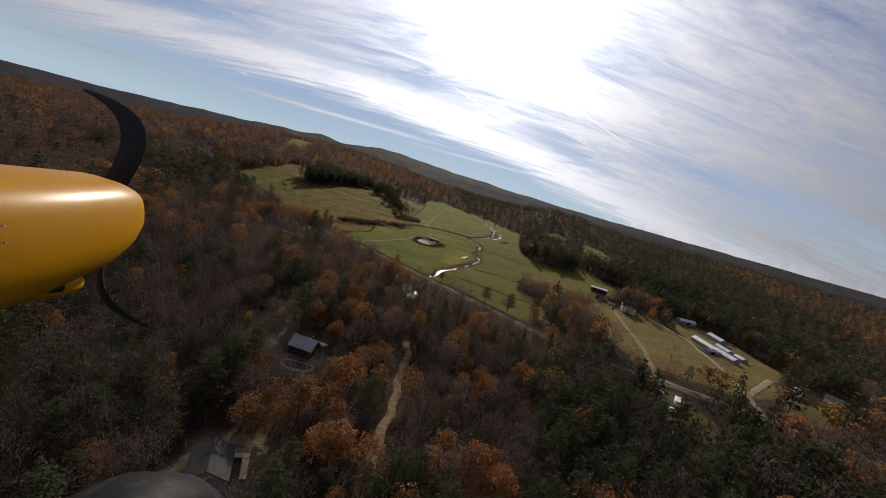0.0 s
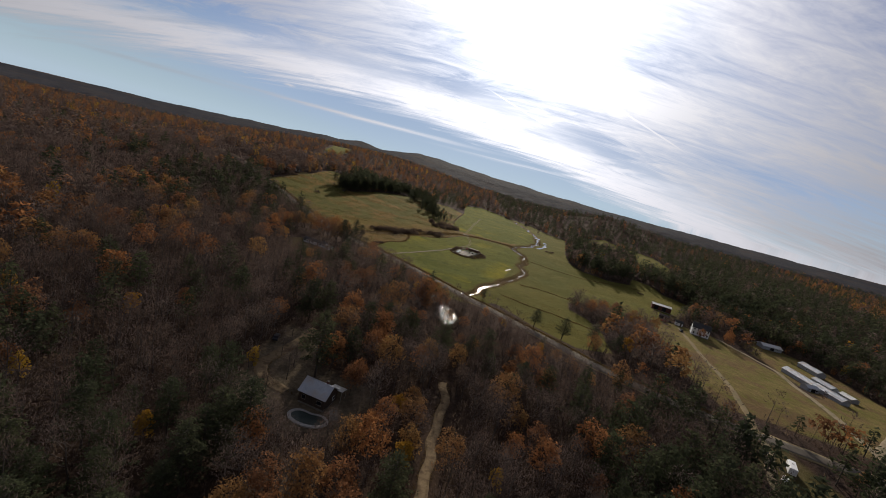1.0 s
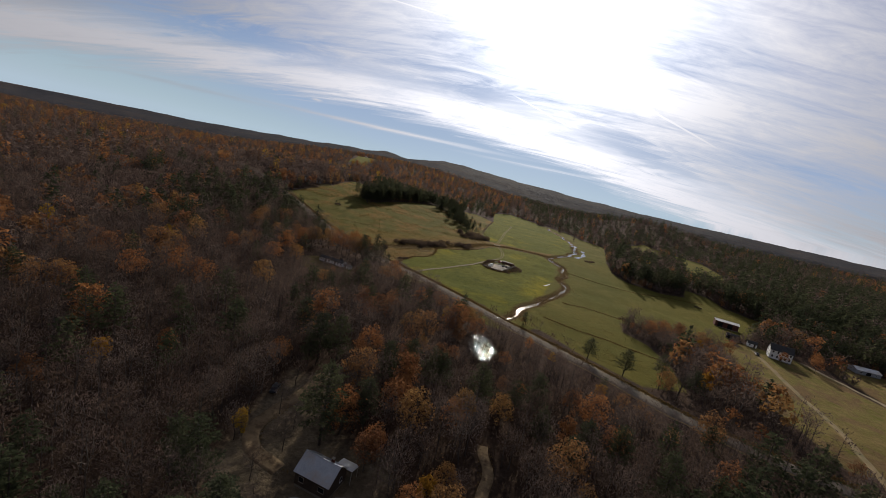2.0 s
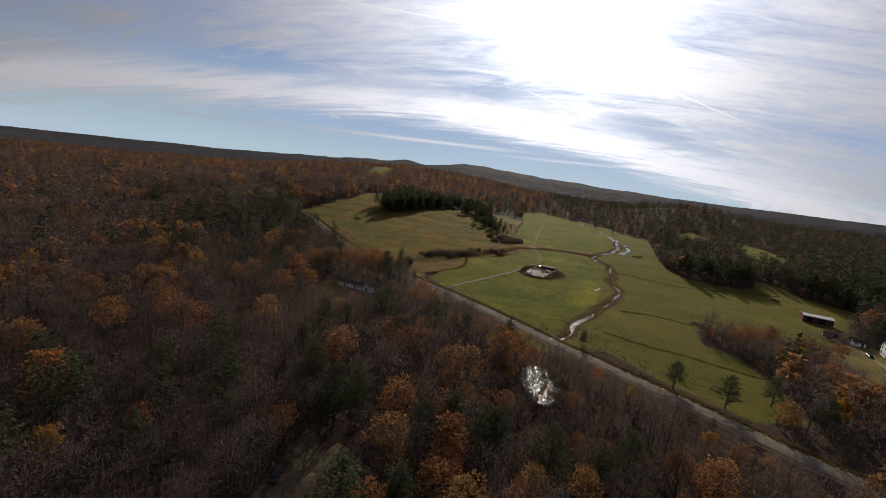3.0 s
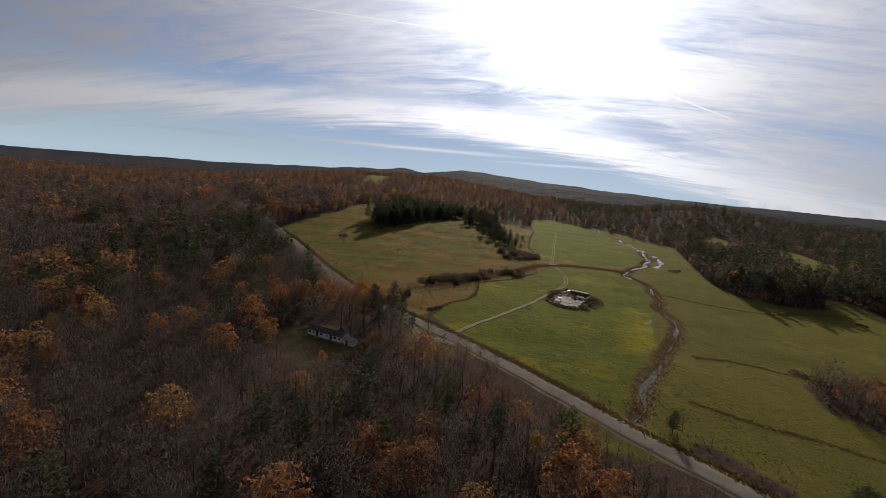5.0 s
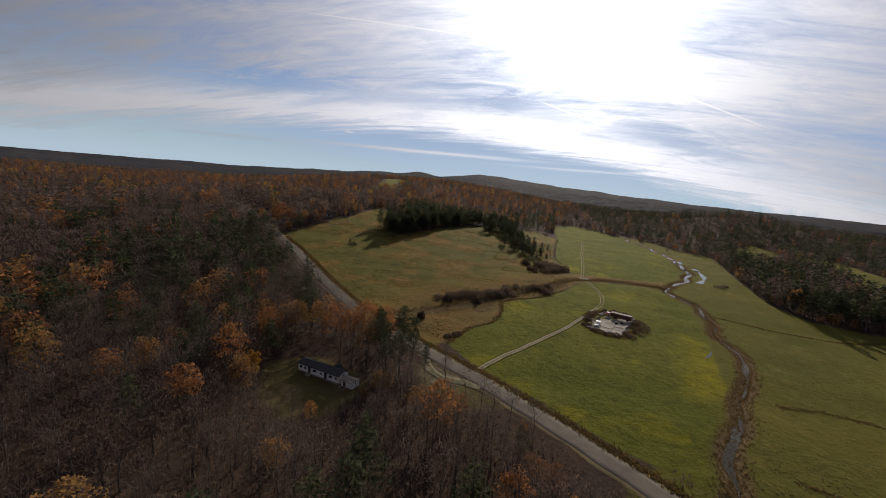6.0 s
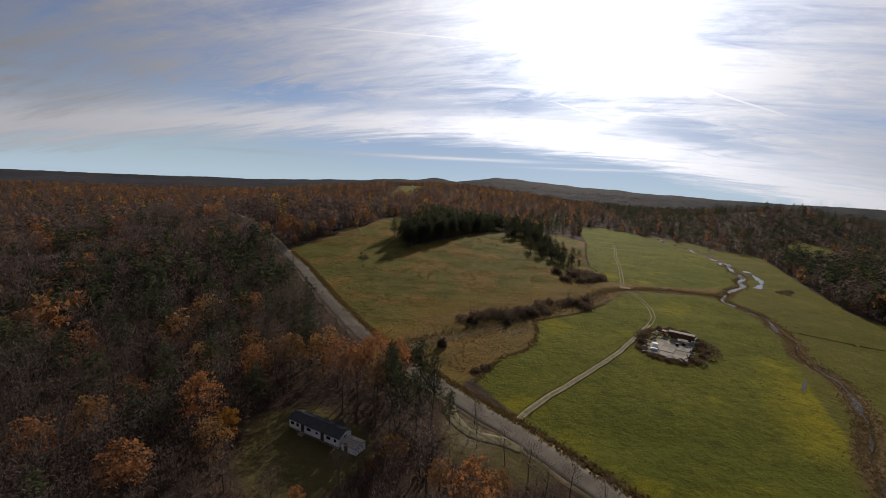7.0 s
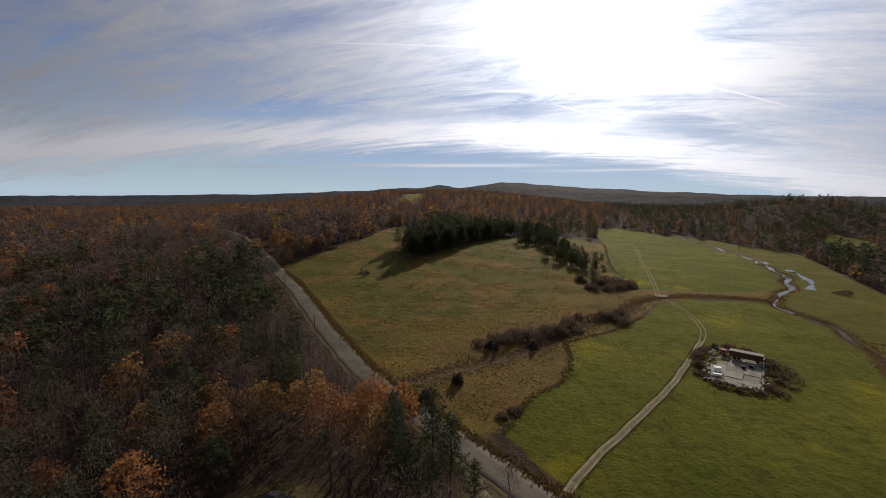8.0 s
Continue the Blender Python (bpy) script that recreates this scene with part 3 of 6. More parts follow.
def ground_material():
    m = bpy.data.materials.new("ground")
    m.use_nodes = True
    n = Nodes(m.node_tree)
    at = n.add("ShaderNodeTexCoord").outputs["Object"]
    wide, mid, fine = n.noise(at, 0.018, 5.0, 0.6), n.noise(at, 0.11, 5.0, 0.62), n.noise(at, 0.9, 5.0, 0.65)
    rag = n.math("ADD", n.math("MULTIPLY", n.math("SUBTRACT", mid, 0.5), 7.0), n.math("MULTIPLY", n.math("SUBTRACT", fine, 0.5), 3.0))

    def zone(name, soft=1.2, ragged=1.0):
        d = n.add("ShaderNodeAttribute", attribute_name=name).outputs["Fac"]
        return n.step(n.math("ADD", d, n.math("MULTIPLY", rag, ragged)), -soft, soft)

    fine_s, mid_s, wide_s = n.step(fine, 0.3, 0.7), n.step(mid, 0.32, 0.68), n.step(wide, 0.35, 0.65)
    blot = n.step(n.noise(at, 0.24, 5.0, 0.7, 0.6), 0.50, 0.64)
    speck = n.step(n.noise(at, 1.9, 3.0, 0.7), 0.56, 0.66)
    litter = n.mix(mid_s, n.mix(fine_s, (0.022, 0.016, 0.013), (0.048, 0.033, 0.024)), n.mix(fine_s, (0.031, 0.020, 0.014), (0.060, 0.038, 0.024)))
    tone = litter
    lawn = n.mix(mid_s, n.mix(fine_s, (0.046, 0.042, 0.014), (0.078, 0.062, 0.023)), n.mix(fine_s, (0.085, 0.060, 0.029), (0.060, 0.052, 0.020)))
    tone = n.mix(zone("lawn", 1.5, 0.5), tone, lawn)
    hay = n.mix(n.math("MULTIPLY", blot, 0.6), n.mix(mid_s, n.mix(fine_s, (0.055, 0.056, 0.012), (0.080, 0.074, 0.018)), n.mix(fine_s, (0.105, 0.078, 0.028), (0.14, 0.098, 0.038))), (0.085, 0.055, 0.026))
    hay = n.mix(n.math("MULTIPLY", n.step(n.noise(at, 0.045, 5.0, 0.65), 0.50, 0.58), 0.85), hay, n.mix(fine_s, (0.060, 0.040, 0.022), (0.11, 0.068, 0.03)))
    tone = n.mix(zone("hay", 1.5, 0.5), tone, hay)
    dirt = n.mix(fine_s, (0.10, 0.08, 0.05), (0.19, 0.15, 0.095))
    tone = n.mix(n.math("MULTIPLY", zone("clearing", 2.5, 0.9), n.math("ADD", 0.35, n.math("MULTIPLY", mid_s, 0.65))), tone, dirt)
    olive = n.mix(mid_s, n.mix(fine_s, (0.042, 0.043, 0.010), (0.066, 0.061, 0.014)), n.mix(fine_s, (0.060, 0.054, 0.013), (0.090, 0.073, 0.019)))
    olive = n.mix(n.math("MULTIPLY", n.step(n.noise(at, 0.045, 6.0, 0.7), 0.48, 0.60), 0.9), olive, n.mix(fine_s, (0.080, 0.050, 0.016), (0.16, 0.088, 0.022)))
    olive = n.mix(n.math("MULTIPLY", blot, 0.8), olive, n.mix(fine_s, (0.030, 0.029, 0.009), (0.075, 0.056, 0.016)))
    olive = n.mix(n.math("MULTIPLY", speck, 0.7), olive, (0.036, 0.032, 0.012))
    rust = n.math("MULTIPLY", n.step(n.math("ADD", n.add("ShaderNodeAttribute", attribute_name="marsh").outputs["Fac"], n.math("MULTIPLY", rag, 2.2)), -24.0, 2.0), 0.75)
    olive = n.mix(rust, olive, n.mix(fine_s, (0.072, 0.054, 0.014), (0.150, 0.095, 0.023)))
    tone = n.mix(zone("hill", 1.2, 0.5), tone, olive)
    past = n.mix(wide_s, n.mix(fine_s, (0.047, 0.047, 0.009), (0.064, 0.061, 0.012)), n.mix(fine_s, (0.064, 0.057, 0.011), (0.090, 0.073, 0.016)))
    past = n.mix(n.math("MULTIPLY", n.step(mid, 0.55, 0.68), 0.5), past, (0.115, 0.09, 0.022))
    past = n.mix(n.math("MULTIPLY", blot, 0.7), past, n.mix(fine_s, (0.036, 0.038, 0.009), (0.085, 0.068, 0.016)))
    past = n.mix(n.math("MULTIPLY", speck, 0.5), past, (0.034, 0.034, 0.01))
    tone = n.mix(zone("pasture", 1.0, 0.45), tone, past)
    mead = n.mix(wide_s, n.mix(fine_s, (0.047, 0.052, 0.008), (0.064, 0.067, 0.010)), n.mix(fine_s, (0.070, 0.069, 0.010), (0.090, 0.085, 0.013)))
    mead = n.mix(n.math("MULTIPLY", n.step(mid, 0.56, 0.72), 0.35), mead, (0.036, 0.040, 0.008))
    mead = n.mix(n.math("MULTIPLY", n.math("MAXIMUM", n.step(n.noise(at, 0.032, 4.0, 0.6), 0.56, 0.70), zone("straw", 6.0, 1.6)), n.math("ADD", 0.35, n.math("MULTIPLY", mid_s, 0.6))), mead, n.mix(fine_s, (0.135, 0.112, 0.008), (0.168, 0.134, 0.010)))
    mead = n.mix(n.math("MULTIPLY", blot, 0.5), mead, (0.028, 0.031, 0.007))
    mead = n.mix(n.math("MULTIPLY", n.math("MULTIPLY", speck, n.step(n.noise(at, 0.05, 3.0), 0.42, 0.62)), 0.75), mead, (0.022, 0.024, 0.007))
    tone = n.mix(zone("meadow", 0.8, 0.25), tone, mead)
    reed = n.mix(mid_s, n.mix(fine_s, (0.060, 0.048, 0.016), (0.105, 0.076, 0.024)), n.mix(fine_s, (0.085, 0.052, 0.017), (0.155, 0.086, 0.026)))
    reed = n.mix(n.math("MULTIPLY", blot, 0.6), reed, n.mix(fine_s, (0.045, 0.040, 0.012), (0.075, 0.06, 0.02)))
    tone = n.mix(zone("marsh", 1.5, 0.8), tone, reed)
    bank = n.mix(fine_s, (0.045, 0.032, 0.018), (0.125, 0.082, 0.038))
    tone = n.mix(zone("bank", 1.0, 0.35), tone, bank)
    b = n.add("ShaderNodeBump", Strength=0.9, Distance=0.28, Height=n.math("ADD", n.math("ADD", fine, n.math("MULTIPLY", n.noise(at, 0.33, 4.0, 0.6), 1.8)), n.math("MULTIPLY", n.noise(at, 4.0, 3.0), 0.5)))
    p = n.add("ShaderNodeBsdfPrincipled", Base_Color=tone, Roughness=0.95, Normal=b.outputs[0])
    p.inputs["Specular IOR Level"].default_value = 0.02
    p.inputs["Sheen Weight"].default_value, p.inputs["Sheen Roughness"].default_value = 0.35, 0.45
    n.tree.links.new(n.vmath("MULTIPLY", tone, (4.2, 4.4, 6.0)).outputs[0], p.inputs["Sheen Tint"])
    n.tree.links.new(p.outputs[0], n.add("ShaderNodeOutputMaterial").inputs[0])
    return m


ground_mesh = mesh_of("ground", np.stack((PX, PY, PZ), 1), quads, [ground_material()], smooth_shade=True)
ZONES = {
    "meadow": area_mask(PX, PY, MEADOWS), "pasture": np.maximum(area_mask(PX, PY, PASTURES), 15 - near_only(PX, PY, S_CREEK, 45)), "hill": area_mask(PX, PY, HILL), "marsh": area_mask(PX, PY, MARSH),
    "hay": area_mask(PX, PY, [LAWNS[2], LAWNS[5], LAWNS[7], LAWNS[8]]), "straw": area_mask(PX, PY, [STRAW]), "lawn": area_mask(PX, PY, LAWNS), "clearing": area_mask(PX, PY, CLEARINGS),
    "bank": np.maximum(3.1 - near_only(PX, PY, S_CREEK, 30), 3.0 - near_only(PX, PY, S_BROOK, 30)),
}
for key, value in ZONES.items():
    ground_mesh.attributes.new(key, "FLOAT", "POINT").data.foreach_set("value", np.clip(value, -30, 30).astype(np.float32))
tagged(new("ground", ground_mesh), "autumn valley floor of green fields, marsh and leaf litter", "ground", kind="structure")


def ribbon(name, line, width, material, lift=0.06, crown=0.05, label="", category="", ragged=0.25, closed_water=False, kind="structure"):
    """A strip of road or water laid along a line on the ground."""
    p = spline(line, 1.8)
    t = np.gradient(p, axis=0)
    t /= np.maximum(np.linalg.norm(t, axis=1)[:, None], 1e-6)
    side = np.stack((t[:, 1], -t[:, 0]), 1)
    k = np.arange(len(p))
    half = np.asarray(width(k) if callable(width) else np.full(len(p), width)) / 2
    wob = ragged * (np.sin(k * 0.9) * 0.5 + np.sin(k * 0.37 + 2) * 0.5)
    rows = []
    for f, dz in ((-1, -0.12), (-0.97, 0), (-0.5, crown * 0.8), (0, crown), (0.5, crown * 0.8), (0.97, 0), (1, -0.12)):
        q = p + side * (f * (half + np.sign(f) * wob))[:, None]
        z = ground(p[:, 0], p[:, 1]) if closed_water else ground(q[:, 0], q[:, 1])
        rows.append(np.column_stack((q, z + lift + (0 if closed_water else dz))))
    v = np.stack(rows, 1)
    m, w = v.shape[:2]
    i = np.arange(m * w).reshape(m, w)
    f = np.stack((i[:-1, :-1], i[1:, :-1], i[1:, 1:], i[:-1, 1:]), -1).reshape(-1, 4)
    return tagged(new(name, mesh_of(name, v.reshape(-1, 3), f, [material], smooth_shade=True)), label, category, kind=kind)


ribbon("road_shoulder", ROAD, 8.6, M["dirt"], 0.0, label="sandy gravel shoulder along the asphalt", category="road", ragged=0.6)
ribbon("road", ROAD, 6.2, M["asphalt"], label="worn grey asphalt country road between verges", category="road", ragged=0.28)
ribbon("gravel_lane", LANE, 1.9, M["lane_earth"], 0.04, label="pale gravel farm lane with grass between tracks", category="lane", ragged=0.3)
for k in (-0.6, 0.6):
    ribbon("lane_track", [(x + k * 0.87, y - k * 0.5) for x, y in LANE], 0.7, M["gravel"], 0.07, 0.02, "worn gravel wheel track of a lane", "lane", 0.22)
for k in (-0.85, 0.85):
    ribbon("wheel_track", [(x + k, y + 0.1 * k) for x, y in TWO_TRACK], 0.5, M["dirt"], 0.04, 0.02, "worn gravel wheel track through grass", "lane", 0.15)
ribbon("driveway", DRIVE, 2.9, M["dirt"], 0.05, label="pale gravel drive to the farmhouse", category="driveway")
ribbon("farm_lane", FARM_LANE, 3.6, M["gravel"], 0.05, label="pale gravel lane along the farm sheds", category="lane")
ribbon("farm_spur", FARM_SPUR, 4.0, M["gravel"], 0.045, label="short gravel spur off the farm lane", category="lane")
ribbon("side_lane", SIDE_LANE, 3.2, M["gravel"], 0.045, label="narrow gravel drive to parked vehicles", category="lane")
ribbon("dirt_track", TRACK, 3.0, M["track_earth"], 0.05, label="straight tan dirt track cut through woods", category="track", ragged=0.8)
ribbon("cabin_drive", CABIN_LANE, 4.0, M["track_earth"], 0.045, label="leaf-strewn dirt drive to the cabin", category="driveway", ragged=0.5)
ribbon("turnout", TURNOUT, 3.4, M["lane_earth"], 0.045, label="curved gravel turnout beside the road", category="driveway", ragged=0.5)
TURN = int(np.argmax(S_CREEK[:, 1] < 452))
ribbon("stream", [tuple(p) for p in S_CREEK[:TURN + 1:2]], lambda k: 2.3 * np.maximum(0.06, 0.85 + 0.5 * np.sin(k * 0.21) + 0.55 * np.sin(k * 0.57 + 1)), M["water"], 0.22, 0, "shallow stream reflecting the bright sky", "stream", 0.5, True)
ribbon("lower_stream", [tuple(p) for p in S_CREEK[TURN::2]], lambda k: 1.5 * np.maximum(0.04, 0.45 + 0.6 * np.sin(k * 0.17) + 0.5 * np.sin(k * 0.53 + 1)), M["muddy_water"], 0.16, 0, "broken shallow water between reedy banks", "stream", 0.4, True)
ribbon("flood_pool", [(79, 520), (86, 534), (88, 548), (92, 562)], lambda k: 2.4 + 1.2 * np.sin(k * 0.35) + 0.9 * np.sin(k * 1.2), M["water"], 0.30, 0, "shallow flood pool shining beside the stream", "pool", 0.5, True)
ribbon("flood_pool", [(83, 505), (92, 521), (98, 542), (102, 572)], lambda k: 3.0 + 1.3 * np.sin(k * 0.37 + 1) + 1.0 * np.sin(k * 1.1), M["water"], 0.16, 0, "shallow flood pool shining in wet pasture", "pool", 0.5, True)
ribbon("flood_pool", [(99, 600), (95, 584), (91, 570)], lambda k: 2.6 + 1.2 * np.sin(k * 0.5), M["water"], 0.30, 0, "narrow flood pool along the stream", "pool", 0.6, True)
ribbon("flood_pool", [(36, 357), (39, 362), (42, 367)], lambda k: 1.9 * np.sin(np.clip((k + 0.6) / 7.5, 0, 1) * 3.14) + 0.1, M["muddy_water"], 0.0, 0, "small grey puddle at the meadow's edge", "pool", 0.4, True)
ribbon("flood_pool", [(26, 306), (22, 297), (18, 288)], lambda k: 1.5 + 0.8 * np.sin(k * 0.5), M["muddy_water"], 0.12, 0, "dark still pool where the stream widens", "pool", 0.4, True)
ribbon("ditch_water", BROOK, lambda k: np.maximum(0.04, 0.5 * np.sin(k * 0.31) + 0.45 * np.sin(k * 0.83)), M["water"], 0.10, 0, "narrow water in the marsh ditch", "stream", 0.3, True)


# ---- woods ----
rng = np.random.default_rng(7)


def stick(a, b, ra, rb, sides=4):
    """A tapered limb from a to b as triangles."""
    a, b = np.array(a, float), np.array(b, float)
    w = b - a
    u = np.cross(w, (0.31, 0.52, 0.8))
    u /= max(np.linalg.norm(u), 1e-6)
    v = np.cross(w / max(np.linalg.norm(w), 1e-6), u)
    ang = np.arange(sides) * 2 * np.pi / sides
    ring = np.cos(ang)[:, None] * u + np.sin(ang)[:, None] * v
    verts = np.vstack((a + ring * ra, b + ring * rb))
    i = np.arange(sides)
    j = (i + 1) % sides
    return verts, np.vstack((np.stack((i, j, j + sides), 1), np.stack((i, j + sides, i + sides), 1)))


def merge(parts):
    vs, fs, n = [], [], 0
    for v, f in parts:
        vs.append(v)
        fs.append(f + n)
        n += len(v)
    return np.vstack(vs), np.vstack(fs)


def sprays(centres, size, flat=0.0, out=None, long=1.0):
    """One small ragged triangle of leaves at each centre. flat: how level they lie."""
    n = len(centres)
    a = rng.normal(size=(n, 3))
    a[:, 2] *= 1 - flat
    if out is not None:
        a = a * 0.6 + out * long
    a /= np.maximum(np.linalg.norm(a, axis=1), 1e-6)[:, None]
    b = rng.normal(size=(n, 3))
    b[:, 2] *= 1 - flat
    b = np.cross(a, np.cross(b, a))
    b /= np.maximum(np.linalg.norm(b, axis=1), 1e-6)[:, None]
    s = size * rng.uniform(0.6, 1.4, (n, 1))
    v = np.stack((centres - a * s * 0.5 * long, centres + a * s * 0.5 * long + b * s * 0.35 * rng.uniform(-1, 1, (n, 1)), centres + b * s * rng.uniform(0.45, 0.8, (n, 1))), 1)
    return v.reshape(-1, 3), np.arange(3 * n).reshape(-1, 3)


def shell(centres, size, middle, loose=0.35):
    """Leaf sprays that lie along the outside of a crown round its middle."""
    n = len(centres)
    out = centres - np.asarray(middle)
    out = out / np.maximum(np.linalg.norm(out, axis=1), 1e-6)[:, None] + rng.normal(size=(n, 3)) * loose
    out /= np.maximum(np.linalg.norm(out, axis=1), 1e-6)[:, None]
    a = np.cross(out, rng.normal(size=(n, 3)))
    a /= np.maximum(np.linalg.norm(a, axis=1), 1e-6)[:, None]
    b = np.cross(out, a)
    s = size * rng.uniform(0.6, 1.4, (n, 1))
    v = np.stack((centres - a * s * 0.55 - b * s * 0.3, centres + a * s * 0.55 - b * s * 0.3 * rng.uniform(0.2, 1.4, (n, 1)), centres + b * s * rng.uniform(0.4, 0.75, (n, 1))), 1)
    return v.reshape(-1, 3), np.arange(3 * n).reshape(-1, 3)


def limbs_of(height_m, crown, start, count, lean=0.25, seg=2):
    """A trunk with rising limbs. Returns its mesh and the limbs' outer points."""
    parts, tips = [], []
    r0 = height_m * 0.013
    at, k = np.zeros(3), 5 if count > 5 else 2
    pts = [at]
    for i in range(k):
        at = at + np.array((rng.normal() * 0.25, rng.normal() * 0.25, height_m * 0.9 / k))
        pts.append(at)
    for i in range(k):
        parts.append(stick(pts[i], pts[i + 1], r0 * (1 - i / k * 0.85), r0 * (1 - (i + 1) / k * 0.85), 5 if count > 5 else 3))
    for i in range(count):
        f = start + (0.95 - start) * (i + rng.uniform()) / count
        base = np.array([np.interp(f * k, range(k + 1), [p[c] for p in pts]) for c in range(3)])
        ang = i * 2.4 + rng.uniform(-0.4, 0.4)
        reach = crown * (1.05 - 0.55 * (f - start) / (1 - start)) * rng.uniform(0.7, 1.1)
        mid = base + np.array((np.cos(ang) * reach * 0.55, np.sin(ang) * reach * 0.55, reach * rng.uniform(0.3, 0.6)))
        tip = mid + np.array((np.cos(ang + 0.3) * reach * 0.45, np.sin(ang + 0.3) * reach * 0.45, reach * rng.uniform(0.25, 0.6)))
        r = r0 * 0.42 * (1.1 - f)
        parts += [stick(base, mid, r + 0.02, r * 0.6 + 0.015, 3), stick(mid, tip, r * 0.6 + 0.015, 0.012, 3)]
        tips += [mid, tip, (mid + tip) / 2]
        for _ in range(seg):
            side = mid + (tip - mid) * rng.uniform(0.1, 0.8)
            end = side + rng.normal(size=3) * reach * 0.22 + np.array((0, 0, reach * 0.18))
            parts.append(stick(side, end, r * 0.35 + 0.012, 0.01, 3))
            tips.append(end)
    tips.append(pts[-1])
    return merge(parts), np.array(tips)


def bare_tree_parts(detail):
    h, c = 15.0, 3.9
    wood, tips = limbs_of(h, c, 0.35, int(7 + 7 * detail) if detail > 0.2 else 4, seg=int(1 + 2 * detail) if detail > 0.2 else 0)
    n = 105 if detail < 0.2 else 450 if detail < 0.5 else 820
    at = tips[rng.integers(0, len(tips), n)] + rng.normal(size=(n, 3)) * (0.9, 0.9, 0.8)
    # two fifths of the twigs round the crown off
    k = int(n * 0.4)
    way_out = rng.normal(size=(k, 3))
    way_out /= np.linalg.norm(way_out, axis=1)[:, None]
    at[:k] = np.array((0, 0, h * 0.68)) + way_out * (c * 1.0, c * 1.0, h * 0.33) * rng.uniform(0.75, 1.05, (k, 1))
    out = at - np.array((0, 0, h * 0.45))
    out /= np.linalg.norm(out, axis=1)[:, None]
    v, f = sprays(at, 0.50 if detail > 0.5 else 0.54 if detail > 0.2 else 1.05, 0.0, out, 1.15)
    tri = v.reshape(-1, 3, 3)
    tri[:, 2] = tri[:, 0] * 0.5 + tri[:, 1] * 0.5 + (tri[:, 2] - (tri[:, 0] + tri[:, 1]) / 2) * (0.24 if detail > 0.5 else 0.27 if detail > 0.2 else 0.34)
    return wood, (tri.reshape(-1, 3), f), "twig"


def leaf_tree_parts(detail, leaf="oak"):
    """A broad crown of rounded leafy clumps on rising limbs."""
    h, c = (13.0, 4.9) if leaf == "oak" else (10.0, 2.9)
    wood, tips = limbs_of(h, c * 0.8, 0.22, int(8 + 9 * detail) if detail > 0.2 else 5, seg=int(1 + 2 * detail) if detail > 0.2 else 0)
    n = 150 if detail < 0.2 else 880 if detail < 0.5 else 1300
    heads = 9 if detail < 0.2 else 20
    ang, rise_f = np.arange(heads) * 2.4 + rng.uniform(-0.5, 0.5, heads), np.linspace(0.02, 1, heads) ** 0.8
    reach = c * np.sqrt(np.clip(1.02 - (1.35 * rise_f - 0.42) ** 2, 0.05, 1)) * rng.uniform(0.5, 0.86, heads)
    hub = np.stack((np.cos(ang) * reach, np.sin(ang) * reach, h * (0.36 + 0.55 * rise_f) + rng.normal(size=heads) * 0.5), 1)
    ball = c * rng.uniform(0.24, 0.40, heads)
    pick = rng.integers(0, heads, n)
    way_out = rng.normal(size=(n, 3)) + (0, 0, 0.35)
    way_out /= np.linalg.norm(way_out, axis=1)[:, None]
    at = hub[pick] + way_out * (ball[pick] * rng.uniform(0.65, 1.12, n))[:, None] * (1, 1, 0.8)
    loose = rng.uniform(size=n) < 0.12
    at[loose] = tips[rng.integers(0, len(tips), loose.sum())] + rng.normal(size=(loose.sum(), 3)) * 0.6
    size = 0.45 if detail > 0.5 else 0.54 if detail > 0.2 else 1.25
    v, f = shell(at, size, (0, 0, h * 0.45), 0.75)
    return wood, (v, f), leaf


def pine_parts(detail):
    h = 16.5
    parts, pts = [stick((0, 0, 0), (0.2, 0.1, h * 0.55), 0.27, 0.17, 5), stick((0.2, 0.1, h * 0.55), (0.1, 0.3, h * 0.98), 0.17, 0.03, 5)], []
    tiers = int(9 + 6 * detail)
    for i in range(tiers):
        f = 0.28 + 0.70 * i / tiers
        for j in range(5):
            ang = i * 1.1 + j * 1.2566 + rng.uniform(-0.35, 0.35)
            reach = 4.9 * (1 - f) ** 0.62 * 1.25 * rng.uniform(0.5, 1.1) + 0.35
            base = np.array((0.15, 0.15, h * f))
            end = base + np.array((np.cos(ang) * reach, np.sin(ang) * reach, reach * rng.uniform(0.0, 0.30)))
            if detail > 0.5:
                parts.append(stick(base, end, 0.05, 0.015, 3))
            k = int(2 + reach * (9.5 if detail > 0.5 else 3.0 if detail > 0.2 else 0.6))
            t = rng.uniform(0.3, 1.08, (k, 1))
            pts.append(base + (end - base) * t + rng.normal(size=(k, 3)) * (0.38, 0.38, 0.16) + np.array((0, 0, 0.12)))
    pts.append(np.array((0.1, 0.3, h)) + rng.normal(size=(6, 3)) * (0.25, 0.25, 0.4))
    at = np.vstack(pts)
    return merge(parts), sprays(at, 0.50 if detail > 0.5 else 0.86 if detail > 0.2 else 1.7, 0.7), "pine"


